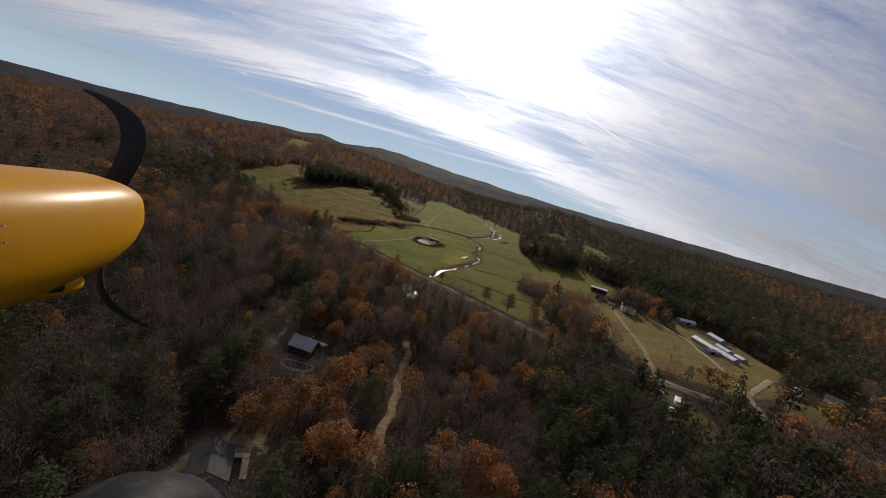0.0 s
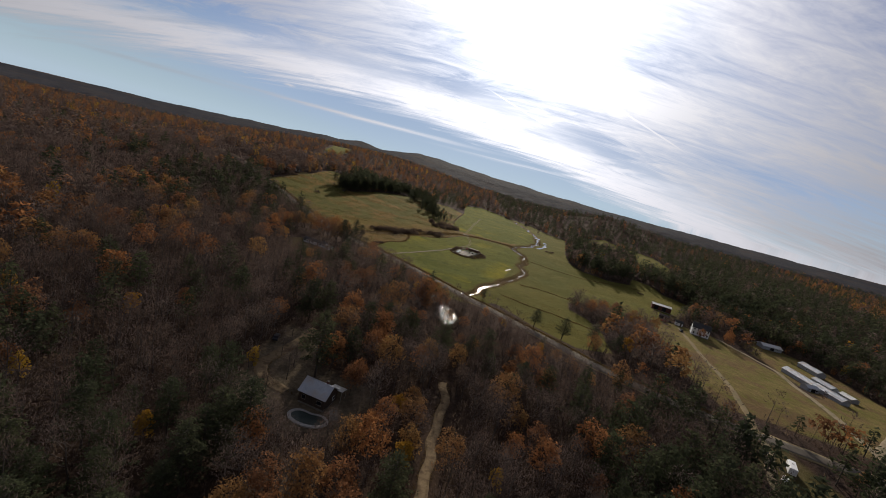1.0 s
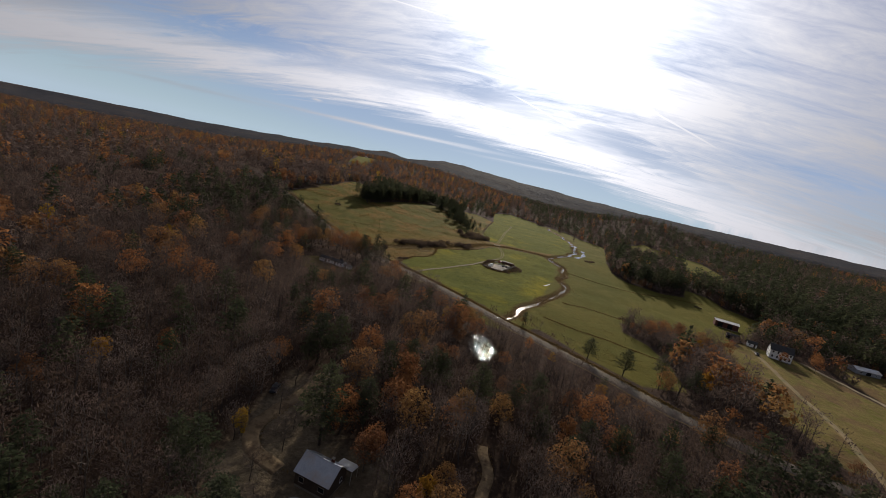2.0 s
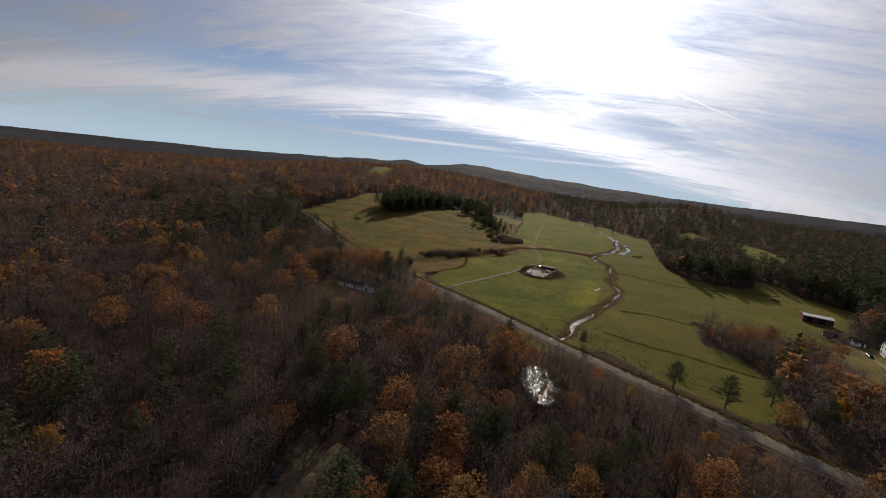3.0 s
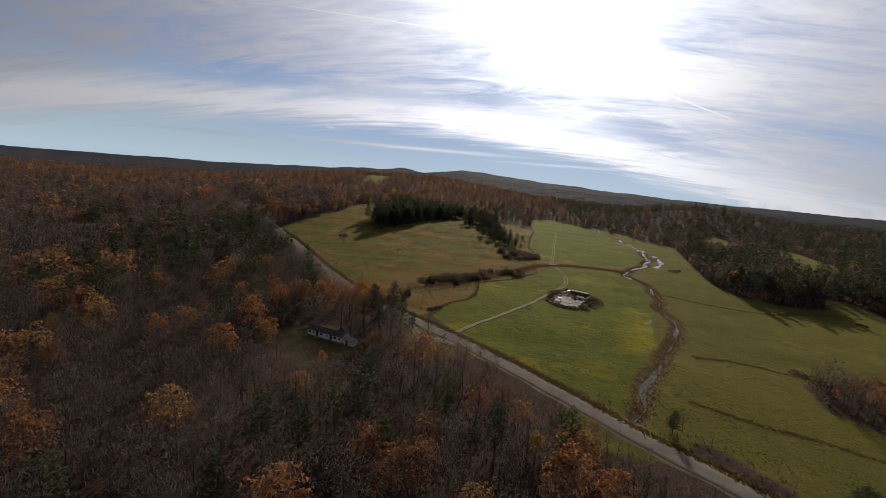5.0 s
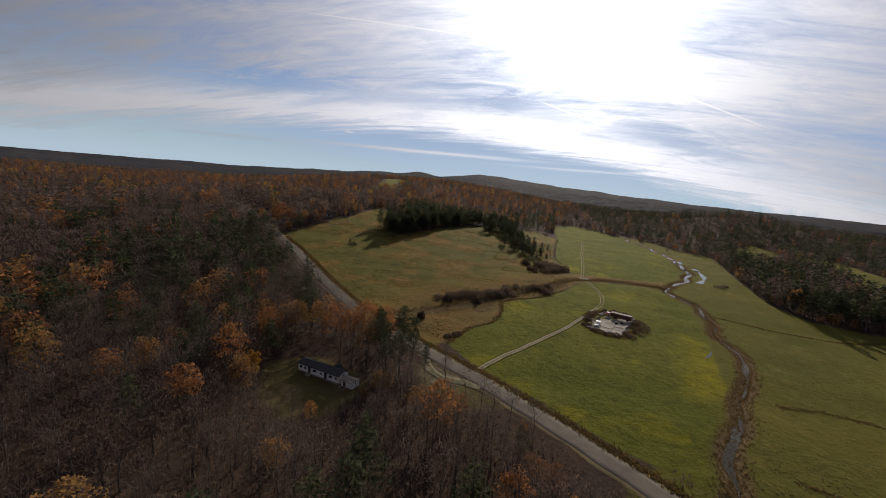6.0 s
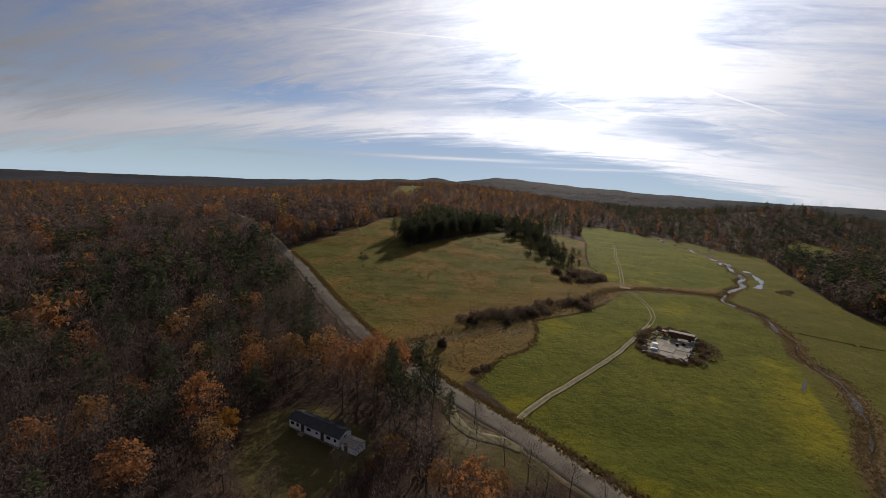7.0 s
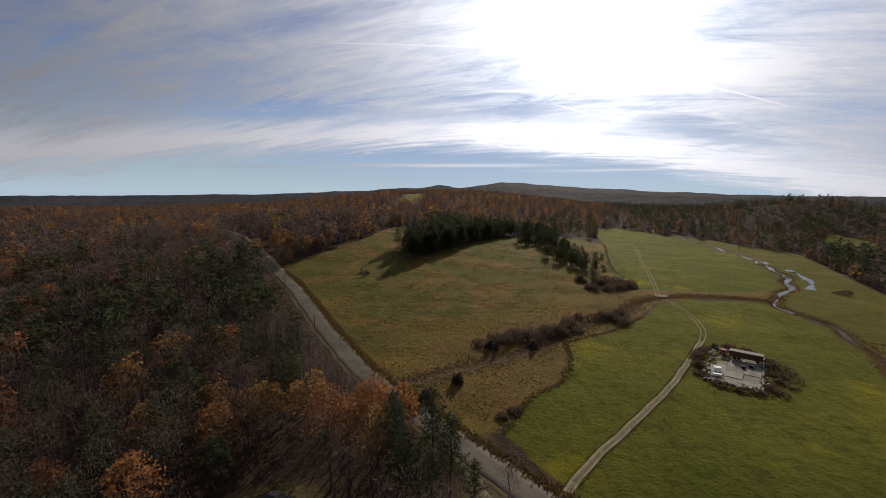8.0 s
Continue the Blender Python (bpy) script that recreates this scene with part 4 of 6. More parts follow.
def far_tree_parts(leaf):
    """A distant crown: a thin stem and a ragged heap of sprays."""
    pine = leaf == "pine"
    h, c, n = (15.5, 3.3, 36) if pine else (12.5, 3.9, 40)
    z = np.linspace(0.12 if pine else 0.22, 1, n)
    r = c * (np.sqrt(1.05 - z) * 1.2 if pine else np.sqrt(np.clip(1 - (2 * z - 1.15) ** 2, 0.05, 1)))
    ang = np.arange(n) * 2.4 + rng.uniform(-0.4, 0.4, n)
    r = r * rng.uniform(0.75, 1.1, n)
    at = np.stack((np.cos(ang) * r * 0.8, np.sin(ang) * r * 0.8, z * h), 1)
    v, f = shell(at, 1.9 if leaf != "twig" else 1.75, (0, 0, h * 0.4), 0.3 if leaf != "twig" else 0.4)
    return stick((0, 0, 0), (0, 0, h * 0.7), 0.2, 0.08, 3), (v, f), leaf


KINDS = ("bare", "oak", "pine", "maple")
makers = {"bare": bare_tree_parts, "oak": leaf_tree_parts, "pine": pine_parts, "maple": lambda d: leaf_tree_parts(d, "maple")}
MID = {k: [makers[k](0.36 if k != "pine" else 0.45) for _ in range(5)] for k in KINDS}
FAR = {k: [far_tree_parts({"bare": "twig"}.get(k, k)) for _ in range(5)] for k in KINDS}


def open_ground(x, y):
    """True where no wood stands."""
    d = area_mask(x, y, MEADOWS + PASTURES + HILL + MARSH + LAWNS + CLEARINGS, 60)
    bare = d > np.where((x > -110) & (x < 72) & (y > 300) & (y < 720), -9.0, -0.8)
    for line, w in ((S_ROAD, 7.5), (S_CREEK[:len(S_CREEK) * 2 // 3], 16), (S_CREEK, 6), (spline(LANE), 4), (spline(TWO_TRACK), 4), (spline(TRACK), 4.0), (spline(CABIN_LANE), 4), (spline(DRIVE), 6), (spline(SIDE_LANE), 5), (spline(FARM_LANE), 6)):
        bare |= near_only(x, y, line, 20) < w
    return bare & ~(area_mask(x, y, PINE_GROVES) > 0)


def pick_kind(x, y):
    """Which kind of tree stands where: pines in drifts, oaks on the rises, bare wood between."""
    n = len(x)
    u = rng.uniform(size=n)
    drift = ripple(x, y, 95, 0) + 0.55 * ripple(x, y, 38, 5)
    pine = np.clip(0.08 + 0.36 * drift, 0.03, 0.5) * np.where((x < -70) & (y > 150), 0.55, 1.0)
    pine = np.where((x > 45) & (x < 170) & (y < 175), np.maximum(pine, 0.5), pine)
    pine = np.where((x < -42) & (x > -120) & (y < 135), np.maximum(pine, 0.38), pine)
    pine = np.where(area_mask(x, y, PINE_GROVES) > -4, 0.93, pine)
    pine = np.where((x > 60) & (y > 430), np.maximum(pine, 0.60 + 0.40 * ripple(x, y, 120, 4)), pine)
    pine = np.where((x > -95) & (x < -5) & (y > 470) & (y < 900), np.maximum(pine, 0.7), pine)
    pine = np.where((x > 66) & (x < 160) & (y > 278) & (y < 335), 0.0, pine)
    far = smooth(450, 900, y) * smooth(150, -100, x)
    oak = np.clip(0.15 + 0.26 * ripple(x, y, 130, 8) + 0.22 * ripple(x, y, 60, 2) + 0.26 * far, 0.03, 0.72) * np.where((x < -60) & (y > 225) & (y < 520), 0.6, 1.0) * np.where((x > 60) & (y > 420), 0.45, 1.0)
    pine = np.where((x < -200) & (y > 420), pine * 0.5, pine)
    kind = np.where(u < pine, 2, np.where(u < pine + (1 - pine) * oak, 1, 0))
    dusky = (x < -108) & (x > -235) & (y > 300 - 0.1 * x - 20) & (y < 430)
    kind = np.where(dusky & (u < 0.9), np.where(rng.uniform(size=n) < 0.34, 2, 0), kind)
    rusty = (x < -112) & (x > -230) & (y > 255) & (y < 335)
    kind = np.where(rusty & (rng.uniform(size=n) < 0.08), 1, kind)
    band = (x > 222) & (x < 300 + 0.45 * y) & (y > 230) & (y < 900)
    kind = np.where(band & (rng.uniform(size=n) < 0.5), 2, kind)
    sunny = (x > 300 + 0.45 * y) & (x > 230)
    kind = np.where(sunny & (rng.uniform(size=n) < 0.32), 1, kind)
    return np.where((kind == 1) & (rng.uniform(size=n) < np.where(y > 600, 0.04, 0.07)), 3, kind)


def low_wood(x, y):
    """Young low growth beside the road and round the homes."""
    d = near_only(x, y, S_ROAD, 40, 99.0)
    young = 1 - 0.5 * smooth(34, 14, d) * (x > -62) * (x < 66)
    young = young * (1 - 0.4 * smooth(16, 9, d) * (x > -190))
    young = young * (1 - 0.35 * smooth(24, 14, np.hypot(x - 1, y - 203)))
    young = young * (1 - 0.35 * smooth(45, 30, np.hypot(x - 118, y - 300)))
    return young * (1 - 0.5 * smooth(27, 15, np.hypot(x + 86, y - 267)))


def scatter(x0, x1, y0, y1, gap, jitter=0.45):
    xs, ys = np.meshgrid(np.arange(x0, x1, gap), np.arange(y0, y1, gap))
    x = xs.ravel() + rng.uniform(-jitter, jitter, xs.size) * gap
    y = ys.ravel() + rng.uniform(-jitter, jitter, xs.size) * gap
    return x, y


def wood_mesh(name, x, y, kinds, stock, scale, label):
    """All the trees of one stretch of wood in one mesh, kind by kind."""
    z = ground(x, y)
    V, F, I, T, count = [], [], [], [], 0
    names = ["bark", "twig", "oak", "pine", "maple"]
    for k, kind in enumerate(KINDS):
        for variant in range(5):
            sel = np.where((kinds == k) & (np.arange(len(x)) % 5 == variant))[0]
            if not len(sel):
                continue
            (wv, wf), (lv, lf), leaf = stock[kind][variant]
            tv, tf = np.vstack((wv, lv)), np.vstack((wf, lf + len(wv)))
            idx = np.r_[np.zeros(len(wf), int), np.full(len(lf), names.index(leaf))]
            a, s = rng.uniform(0, 6.283, len(sel)), scale * rng.uniform(0.7, 1.2, len(sel)) * low_wood(x[sel], y[sel])
            ca, sa = np.cos(a)[:, None], np.sin(a)[:, None]
            wide = rng.uniform(0.85, 1.15, len(sel))[:, None] * s[:, None]
            px = (tv[:, 0] * ca - tv[:, 1] * sa) * wide + x[sel][:, None]
            py = (tv[:, 0] * sa + tv[:, 1] * ca) * wide + y[sel][:, None]
            pz = tv[:, 2] * s[:, None] + z[sel][:, None] - 0.15
            V.append(np.stack((px, py, pz), -1).reshape(-1, 3))
            F.append((tf[None] + (np.arange(len(sel)) * len(tv))[:, None, None]).reshape(-1, 3) + count)
            count += len(sel) * len(tv)
            I.append(np.tile(idx, len(sel)))
            T.append(np.repeat(rng.uniform(size=len(sel)), len(tf)))
    me = mesh_of(name, np.vstack(V), np.vstack(F), [M[m] for m in names], np.concatenate(I))
    me.attributes.new("tint", "FLOAT", "FACE").data.foreach_set("value", np.concatenate(T).astype(np.float32))
    return tagged(new(name, me), label, "woods", kind="stuff")


def in_view(x, y):
    """The land that the flight looks over, with some margin."""
    return (y > 22) & (x > -70 - 1.75 * np.maximum(y - 10, 0)) & (x < 45 + 1.35 * np.maximum(y - 0, 0))


# the nearest trees are things of their own
def tree_thing(kind, name):
    (wood, crown, leaf) = makers[kind](1.0)
    base = new(name)
    w = new("trunk", mesh_of("trunk", *wood, [M["bark"]], smooth_shade=True))
    c = new("crown", mesh_of("crown", *crown, [M[leaf]]))
    w.parent = c.parent = base
    return base


TREE_NAMES = {"bare": ("bare_tree", "leafless grey-brown tree with fine twigs"), "oak": ("oak_tree", "oak with rusty orange autumn leaves"), "pine": ("pine_tree", "tall dark green white pine"), "maple": ("maple_tree", "small tree with golden yellow leaves")}
STOCK = {}
for kind in KINDS:
    STOCK[kind] = []
    for i in range(4):
        t = tree_thing(kind, TREE_NAMES[kind][0])
        tagged(t, TREE_NAMES[kind][1], "tree", "woodland trees")
        STOCK[kind].append(t)
used = {}


def plant(kind, x, y, size=1.0, label="", wide=1.0):
    k = used.get(kind, 0)
    used[kind] = k + 1
    t = STOCK[kind][k % 4]
    m = pose(x, y, height(x, y) - 0.12, 0, 0, rng.uniform(0, 360)) @ Matrix.Diagonal((wide * size * rng.uniform(0.9, 1.1), wide * size * rng.uniform(0.9, 1.1), size, 1))
    if k < 4:
        t.matrix_basis = m
    else:
        t = copy_thing(t, Matrix.Identity(4))
        t.matrix_basis = m
    if label:
        tagged(t, label)
    return t


OWN = [
    ("pine", -80, 304, 1.1), ("pine", -74, 309, 1.15), ("pine", -76, 299, 1.0), ("pine", -69, 304, 1.05), ("pine", -83, 310, 1.0), ("pine", -64, 302, 0.6), ("pine", -71, 297, 0.9), ("oak", -207, 452, 0.9), ("oak", -214, 446, 0.95), ("oak", -202, 461, 0.8), ("oak", -220, 455, 1.0), ("oak", -212, 462, 0.9), ("bare", -206, 440, 0.9), ("oak", -222, 440, 0.9),
    ("oak", -85, 306, 1.1), ("oak", -92, 308, 1.15), ("oak", -89, 314, 1.2), ("oak", -99, 310, 1.1), ("oak", -83, 316, 1.05), ("oak", -106, 314, 1.1), ("oak", -114, 310, 1.0), ("oak", -118, 300, 1.0),
    ("pine", 43, 238, 0.62), ("pine", 56, 231, 0.72), ("pine", 74, 240, 0.68), ("pine", 82, 228, 0.7), ("pine", -17, 287, 0.35), ("pine", 17, 262, 0.42),
    ("oak", 88, 296, 0.8), ("oak", 97, 300, 0.85), ("oak", 106, 304, 0.9), ("oak", 116, 300, 0.8), ("bare", 124, 306, 0.8), ("oak", 131, 300, 0.75), ("bare", 92, 288, 0.7), ("bare", 108, 292, 0.75), ("bare", 120, 290, 0.8), ("bare", 137, 306, 0.8),
    ("bare", 84, 318, 0.55), ("bare", 87, 325, 0.4), ("oak", -25, 150, 0.85), ("pine", -38, 154, 1.4), ("pine", -30, 163, 0.95), ("maple", -9.5, 146, 0.75), ("oak", -6, 149, 0.7), ("oak", -15, 135, 0.6),
    ("bare", -45, 149, 0.7), ("bare", -57, 148, 0.7), ("bare", -47, 139, 0.6), ("bare", -47, 165, 0.7), ("bare", -20, 139, 0.6), ("bare", -42, 171, 0.75), ("bare", -39, 162, 0.7), ("bare", -52, 160, 0.65), ("bare", -46, 156, 0.6), ("bare", -50, 132, 0.7), ("bare", -41, 131, 0.6), ("bare", -25, 131, 0.6), ("bare", -21, 148, 0.65), ("bare", -40, 126, 0.75), ("oak", -24, 153, 0.8), ("bare", -54, 172, 0.7), ("bare", -100, 268, 0.7), ("bare", -88, 266, 0.65), ("bare", -80, 276, 0.6), ("oak", -108, 274, 0.8),
    ("bare", -56, 296, 0.6), ("bare", -49, 291, 0.6), ("bare", -44, 287, 0.65), ("bare", -36, 285, 0.6), ("bare", -30, 280, 0.65), ("bare", -41, 281, 0.7), ("bare", -58, 304, 0.6),
    ("maple", -62, 113, 0.8), ("maple", -57, 150, 0.7), ("oak", 172, 318, 0.6), ("oak", 192, 320, 0.75), ("oak", 198, 330, 0.75), ("pine", -155, 440, 0.18), ("pine", -150, 436, 0.2), 
    ("pine", -60, 545, 0.7), ("pine", -52, 528, 0.6), ("pine", -46, 540, 0.7), ("pine", -40, 520, 0.5), ("pine", -36, 506, 0.55), ("pine", -31, 495, 0.5), ("pine", -28, 510, 0.45), ("pine", -24, 500, 0.4), ("pine", -44, 560, 0.75), ("pine", -22, 540, 0.45), ("oak", -34, 555, 0.5), ("bare", -26, 560, 0.45), ("bare", -20, 520, 0.4),
]
# the conifer grove on the hilltop, closest along its edge
for i in range(150):
    f, back = rng.uniform(), rng.uniform() ** 1.6
    OWN.append(("pine", -138 + 44 * f ** 0.9 - 20 * back, 474 + 186 * f ** 1.15 + 22 * back, rng.uniform(0.75, 1.08)))
# the conifers thin out down the slope to the brook
for i in range(85):
    f = rng.uniform() ** 0.8
    OWN.append(("pine", -30 - 52 * f + rng.normal() * (4 + 7 * f), 494 + 165 * f + rng.normal() * 9, rng.uniform(0.35, 0.6) + 0.6 * f))
OWN = [q for q in OWN if q[1] > 0 or area_mask(np.array([q[1]]), np.array([q[2]]), MEADOWS)[0] < -2]
for kind, x, y, s in OWN:
    plant(kind, x, y, s, wide=1.35 if kind == "pine" and x > 40 else 0.74 if kind == "pine" and x < -60 and y < 320 else 1.0)

own_xy = np.array([(x, y) for _, x, y, _ in OWN])
fx, fy = scatter(-330, 330, 22, 480, 5.9)
ok = in_view(fx, fy) & ~open_ground(fx, fy)
ok &= (area_mask(fx, fy, [POND]) < -0.5) | (rng.uniform(size=len(fx)) < 0.7)
ok &= (np.hypot(fx[:, None] - own_xy[:, 0], fy[:, None] - own_xy[:, 1]).min(1) > 4.0)
BUILT = [(-33, 143.5, 8), (-30, 128, 6), (-33.8, 83, 10), (-92, 289, 10), (-32.5, 135.5, 8), (228, 217, 9), (250, 216, 9)]
for bx, by, br in BUILT:
    ok &= np.hypot(fx - bx, fy - by) > br
fx, fy = fx[ok], fy[ok]
kinds = pick_kind(fx, fy)
kinds = np.where((low_wood(fx, fy) < 0.8) & (kinds == 2) & (rng.uniform(size=len(fx)) < 0.7), 0, kinds)
# saplings fill the young growth
yx, yy = scatter(-215, 130, 190, 430, 5.6)
ok = in_view(yx, yy) & ~open_ground(yx, yy) & (low_wood(yx, yy) < 0.85) & ((area_mask(yx, yy, [POND]) < -1) | (rng.uniform(size=len(yx)) < 0.9)) & (np.hypot(yx + 92, yy - 289) > 11)
sap_x, sap_y = yx[ok], yy[ok]
wood_mesh("saplings", sap_x, sap_y, np.where(rng.uniform(size=len(sap_x)) < 0.06, 1, 0), MID, 0.85, "thin leafless saplings beside the road")
# single trees in the stretch under the flight, the rest of the wood in one mesh
single = (np.abs(fx + 12) < 62) & (fy > 70) & (fy < 200)
taken = np.zeros(len(fx), bool)
for k, kind in enumerate(KINDS):
    pick = np.where(single & (kinds == k))[0][:230]
    taken[pick] = True
    for i in pick:
        plant(kind, float(fx[i]), float(fy[i]), float(rng.uniform(0.65, 1.15) * (0.8 if kind == "maple" else 1) * low_wood(fx[i:i + 1], fy[i:i + 1])[0]))
LOW = {k: [makers[k](0.07 if k != "pine" else 0.12) for _ in range(5)] for k in KINDS}
rest = ~taken
close = near_only(fx, fy, np.array([(0.0, 40.0), (-20.0, 130.0), (-60.0, 270.0)]), 400) < 125
wood_mesh("woodland", fx[rest & close], fy[rest & close], kinds[rest & close], MID, 1.0, "dense autumn wood of bare trees, rusty oaks and pines")
wood_mesh("outer_woodland", fx[rest & ~close], fy[rest & ~close], kinds[rest & ~close], LOW, 1.0, "dense autumn wood round the valley fields")

mx, my = scatter(-1750, 1700, 22, 1750, 8.4)
r = np.hypot(mx, my)
ok = in_view(mx, my) & (r < 1700) & ~((np.abs(mx) < 330) & (my < 480)) & ~open_ground(mx, my)
ok &= rng.uniform(size=len(mx)) < np.where(r < 720, 1.0, np.where(r < 1150, 0.5, 0.36))
mx, my = mx[ok], my[ok]
print("far trees", len(mx), "near", len(fx), "single", int(taken.sum()))
wood_mesh("distant_woods", mx, my, pick_kind(mx, my), FAR, 1.0, "wide autumn forest covering the far slopes")
# low ragged growth along the edges of the fields
ex, ey = scatter(-260, 420, 235, 860, 4.2)
edge = area_mask(ex, ey, MEADOWS + PASTURES + HILL + LAWNS[2:], 30)
ok = (edge < -0.3) & (edge > -8) & ~((ex > -110) & (ex < 72) & (ey < 720)) & in_view(ex, ey) & ~((area_mask(ex, ey, MARSH) > -3) | (near_only(ex, ey, S_ROAD, 30) < 9) | (near_only(ex, ey, S_CREEK, 30) < 14) | (near_only(ex, ey, spline(TWO_TRACK), 30) < 5) | (near_only(ex, ey, spline(DRIVE), 30) < 6) | (near_only(ex, ey, spline(FARM_LANE), 30) < 7))
ok &= np.maximum(area_mask(ex, ey, LAWNS), area_mask(ex, ey, MEADOWS + PASTURES + HILL)) < -0.3
ex, ey = ex[ok], ey[ok]
wood_mesh("edge_growth", ex, ey, np.where(rng.uniform(size=len(ex)) < 0.14, 1, np.where(rng.uniform(size=len(ex)) < 0.2, 2, 0)), FAR, 0.5, "low brown growth along the wood's edge")

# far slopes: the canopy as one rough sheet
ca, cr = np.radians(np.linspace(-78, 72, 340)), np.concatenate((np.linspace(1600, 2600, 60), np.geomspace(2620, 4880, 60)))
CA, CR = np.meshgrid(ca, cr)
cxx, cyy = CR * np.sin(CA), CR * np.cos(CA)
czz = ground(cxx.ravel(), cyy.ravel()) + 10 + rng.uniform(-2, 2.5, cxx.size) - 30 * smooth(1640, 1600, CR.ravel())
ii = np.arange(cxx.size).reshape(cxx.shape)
# bluish low and high tones paint distance haze into the canopy's colour
canopy_mat = surface("far_canopy_hazed", (0.030, 0.034, 0.043), (0.058, 0.054, 0.058), 0.95, 0.035, 5, 0.6, depth=5.0, third=(0.066, 0.052, 0.047), third_scale=0.004, gloss=0.015)
tagged(new("far_forest", mesh_of("far_forest", np.stack((cxx.ravel(), cyy.ravel(), czz), 1), np.stack((ii[:-1, :-1], ii[1:, :-1], ii[1:, 1:], ii[:-1, 1:]), -1).reshape(-1, 4), [canopy_mat])), "brown forest canopy on the far hills, bluish haze in its colour", "woods", kind="stuff")


# ---- building blocks ----
def part(name, bm, material, parent, label="", at=None):
    me = bpy.data.meshes.new(name)
    bm.to_mesh(me)
    bm.free()
    me.materials.append(material)
    ob = new(name, me)
    ob.parent = parent
    if at is not None:
        ob.matrix_local = at
    return tagged(ob, label) if label else ob


def thing(name, m, label, category, group="", kind=""):
    ob = new(name)
    ob.matrix_world = m
    return tagged(ob, label, category, group, kind)


def on_ground(x, y, turn=0.0, lift=0.0):
    return pose(x, y, height(x, y) + lift, 0, 0, turn)


def box(size, at=(0, 0, 0), bevel=0.0, m=None):
    """A box standing on at, with its edges rounded off."""
    bm = bmesh.new()
    bmesh.ops.create_cube(bm, size=1.0)
    bmesh.ops.scale(bm, vec=size, verts=bm.verts)
    bmesh.ops.translate(bm, vec=(at[0], at[1], at[2] + size[2] / 2), verts=bm.verts)
    if bevel:
        bmesh.ops.bevel(bm, geom=bm.edges[:], offset=bevel, segments=1, affect="EDGES")
    if m is not None:
        bmesh.ops.transform(bm, matrix=m, verts=bm.verts)
    return bm


def prism(points, y0, y1):
    """An outline in x and z drawn out along y."""
    bm = bmesh.new()
    a = [bm.verts.new((x, y0, z)) for x, z in points]
    b = [bm.verts.new((x, y1, z)) for x, z in points]
    bm.faces.new(a)
    bm.faces.new(b[::-1])
    for i in range(len(points)):
        j = (i + 1) % len(points)
        bm.faces.new((a[j], a[i], b[i], b[j]))
    bmesh.ops.recalc_face_normals(bm, faces=bm.faces[:])
    return bm


def tube(a, b, r, r2=None, sides=8):
    bm = bmesh.new()
    a, b = Vector(a), Vector(b)
    bmesh.ops.create_cone(bm, cap_ends=True, segments=sides, radius1=r, radius2=r if r2 is None else r2, depth=(b - a).length)
    bmesh.ops.transform(bm, matrix=Matrix.Translation((a + b) / 2) @ (b - a).to_track_quat("Z", "Y").to_matrix().to_4x4(), verts=bm.verts)
    return bm


def add_window(owner, m, w, h, trim="white_siding"):
    win = part("window", box((w, 0.06, h), (0, 0, 0)), M[trim], owner, at=m)
    part("pane", box((w - 0.16, 0.02, h - 0.16), (0, -0.035, 0.08)), M["pane"], win, "dark window glass")
    part("sill", box((w + 0.12, 0.10, 0.05), (0, -0.05, -0.05)), M[trim], win)


def add_door(owner, m, w=0.95, h=2.05, material="brown_siding"):
    door = part("door", box((w, 0.06, h)), M[material], owner, "closed entrance door", at=m)
    part("door_handle", box((0.05, 0.07, 0.14), (w * 0.38, -0.05, 0.95)), M["dark"], door)


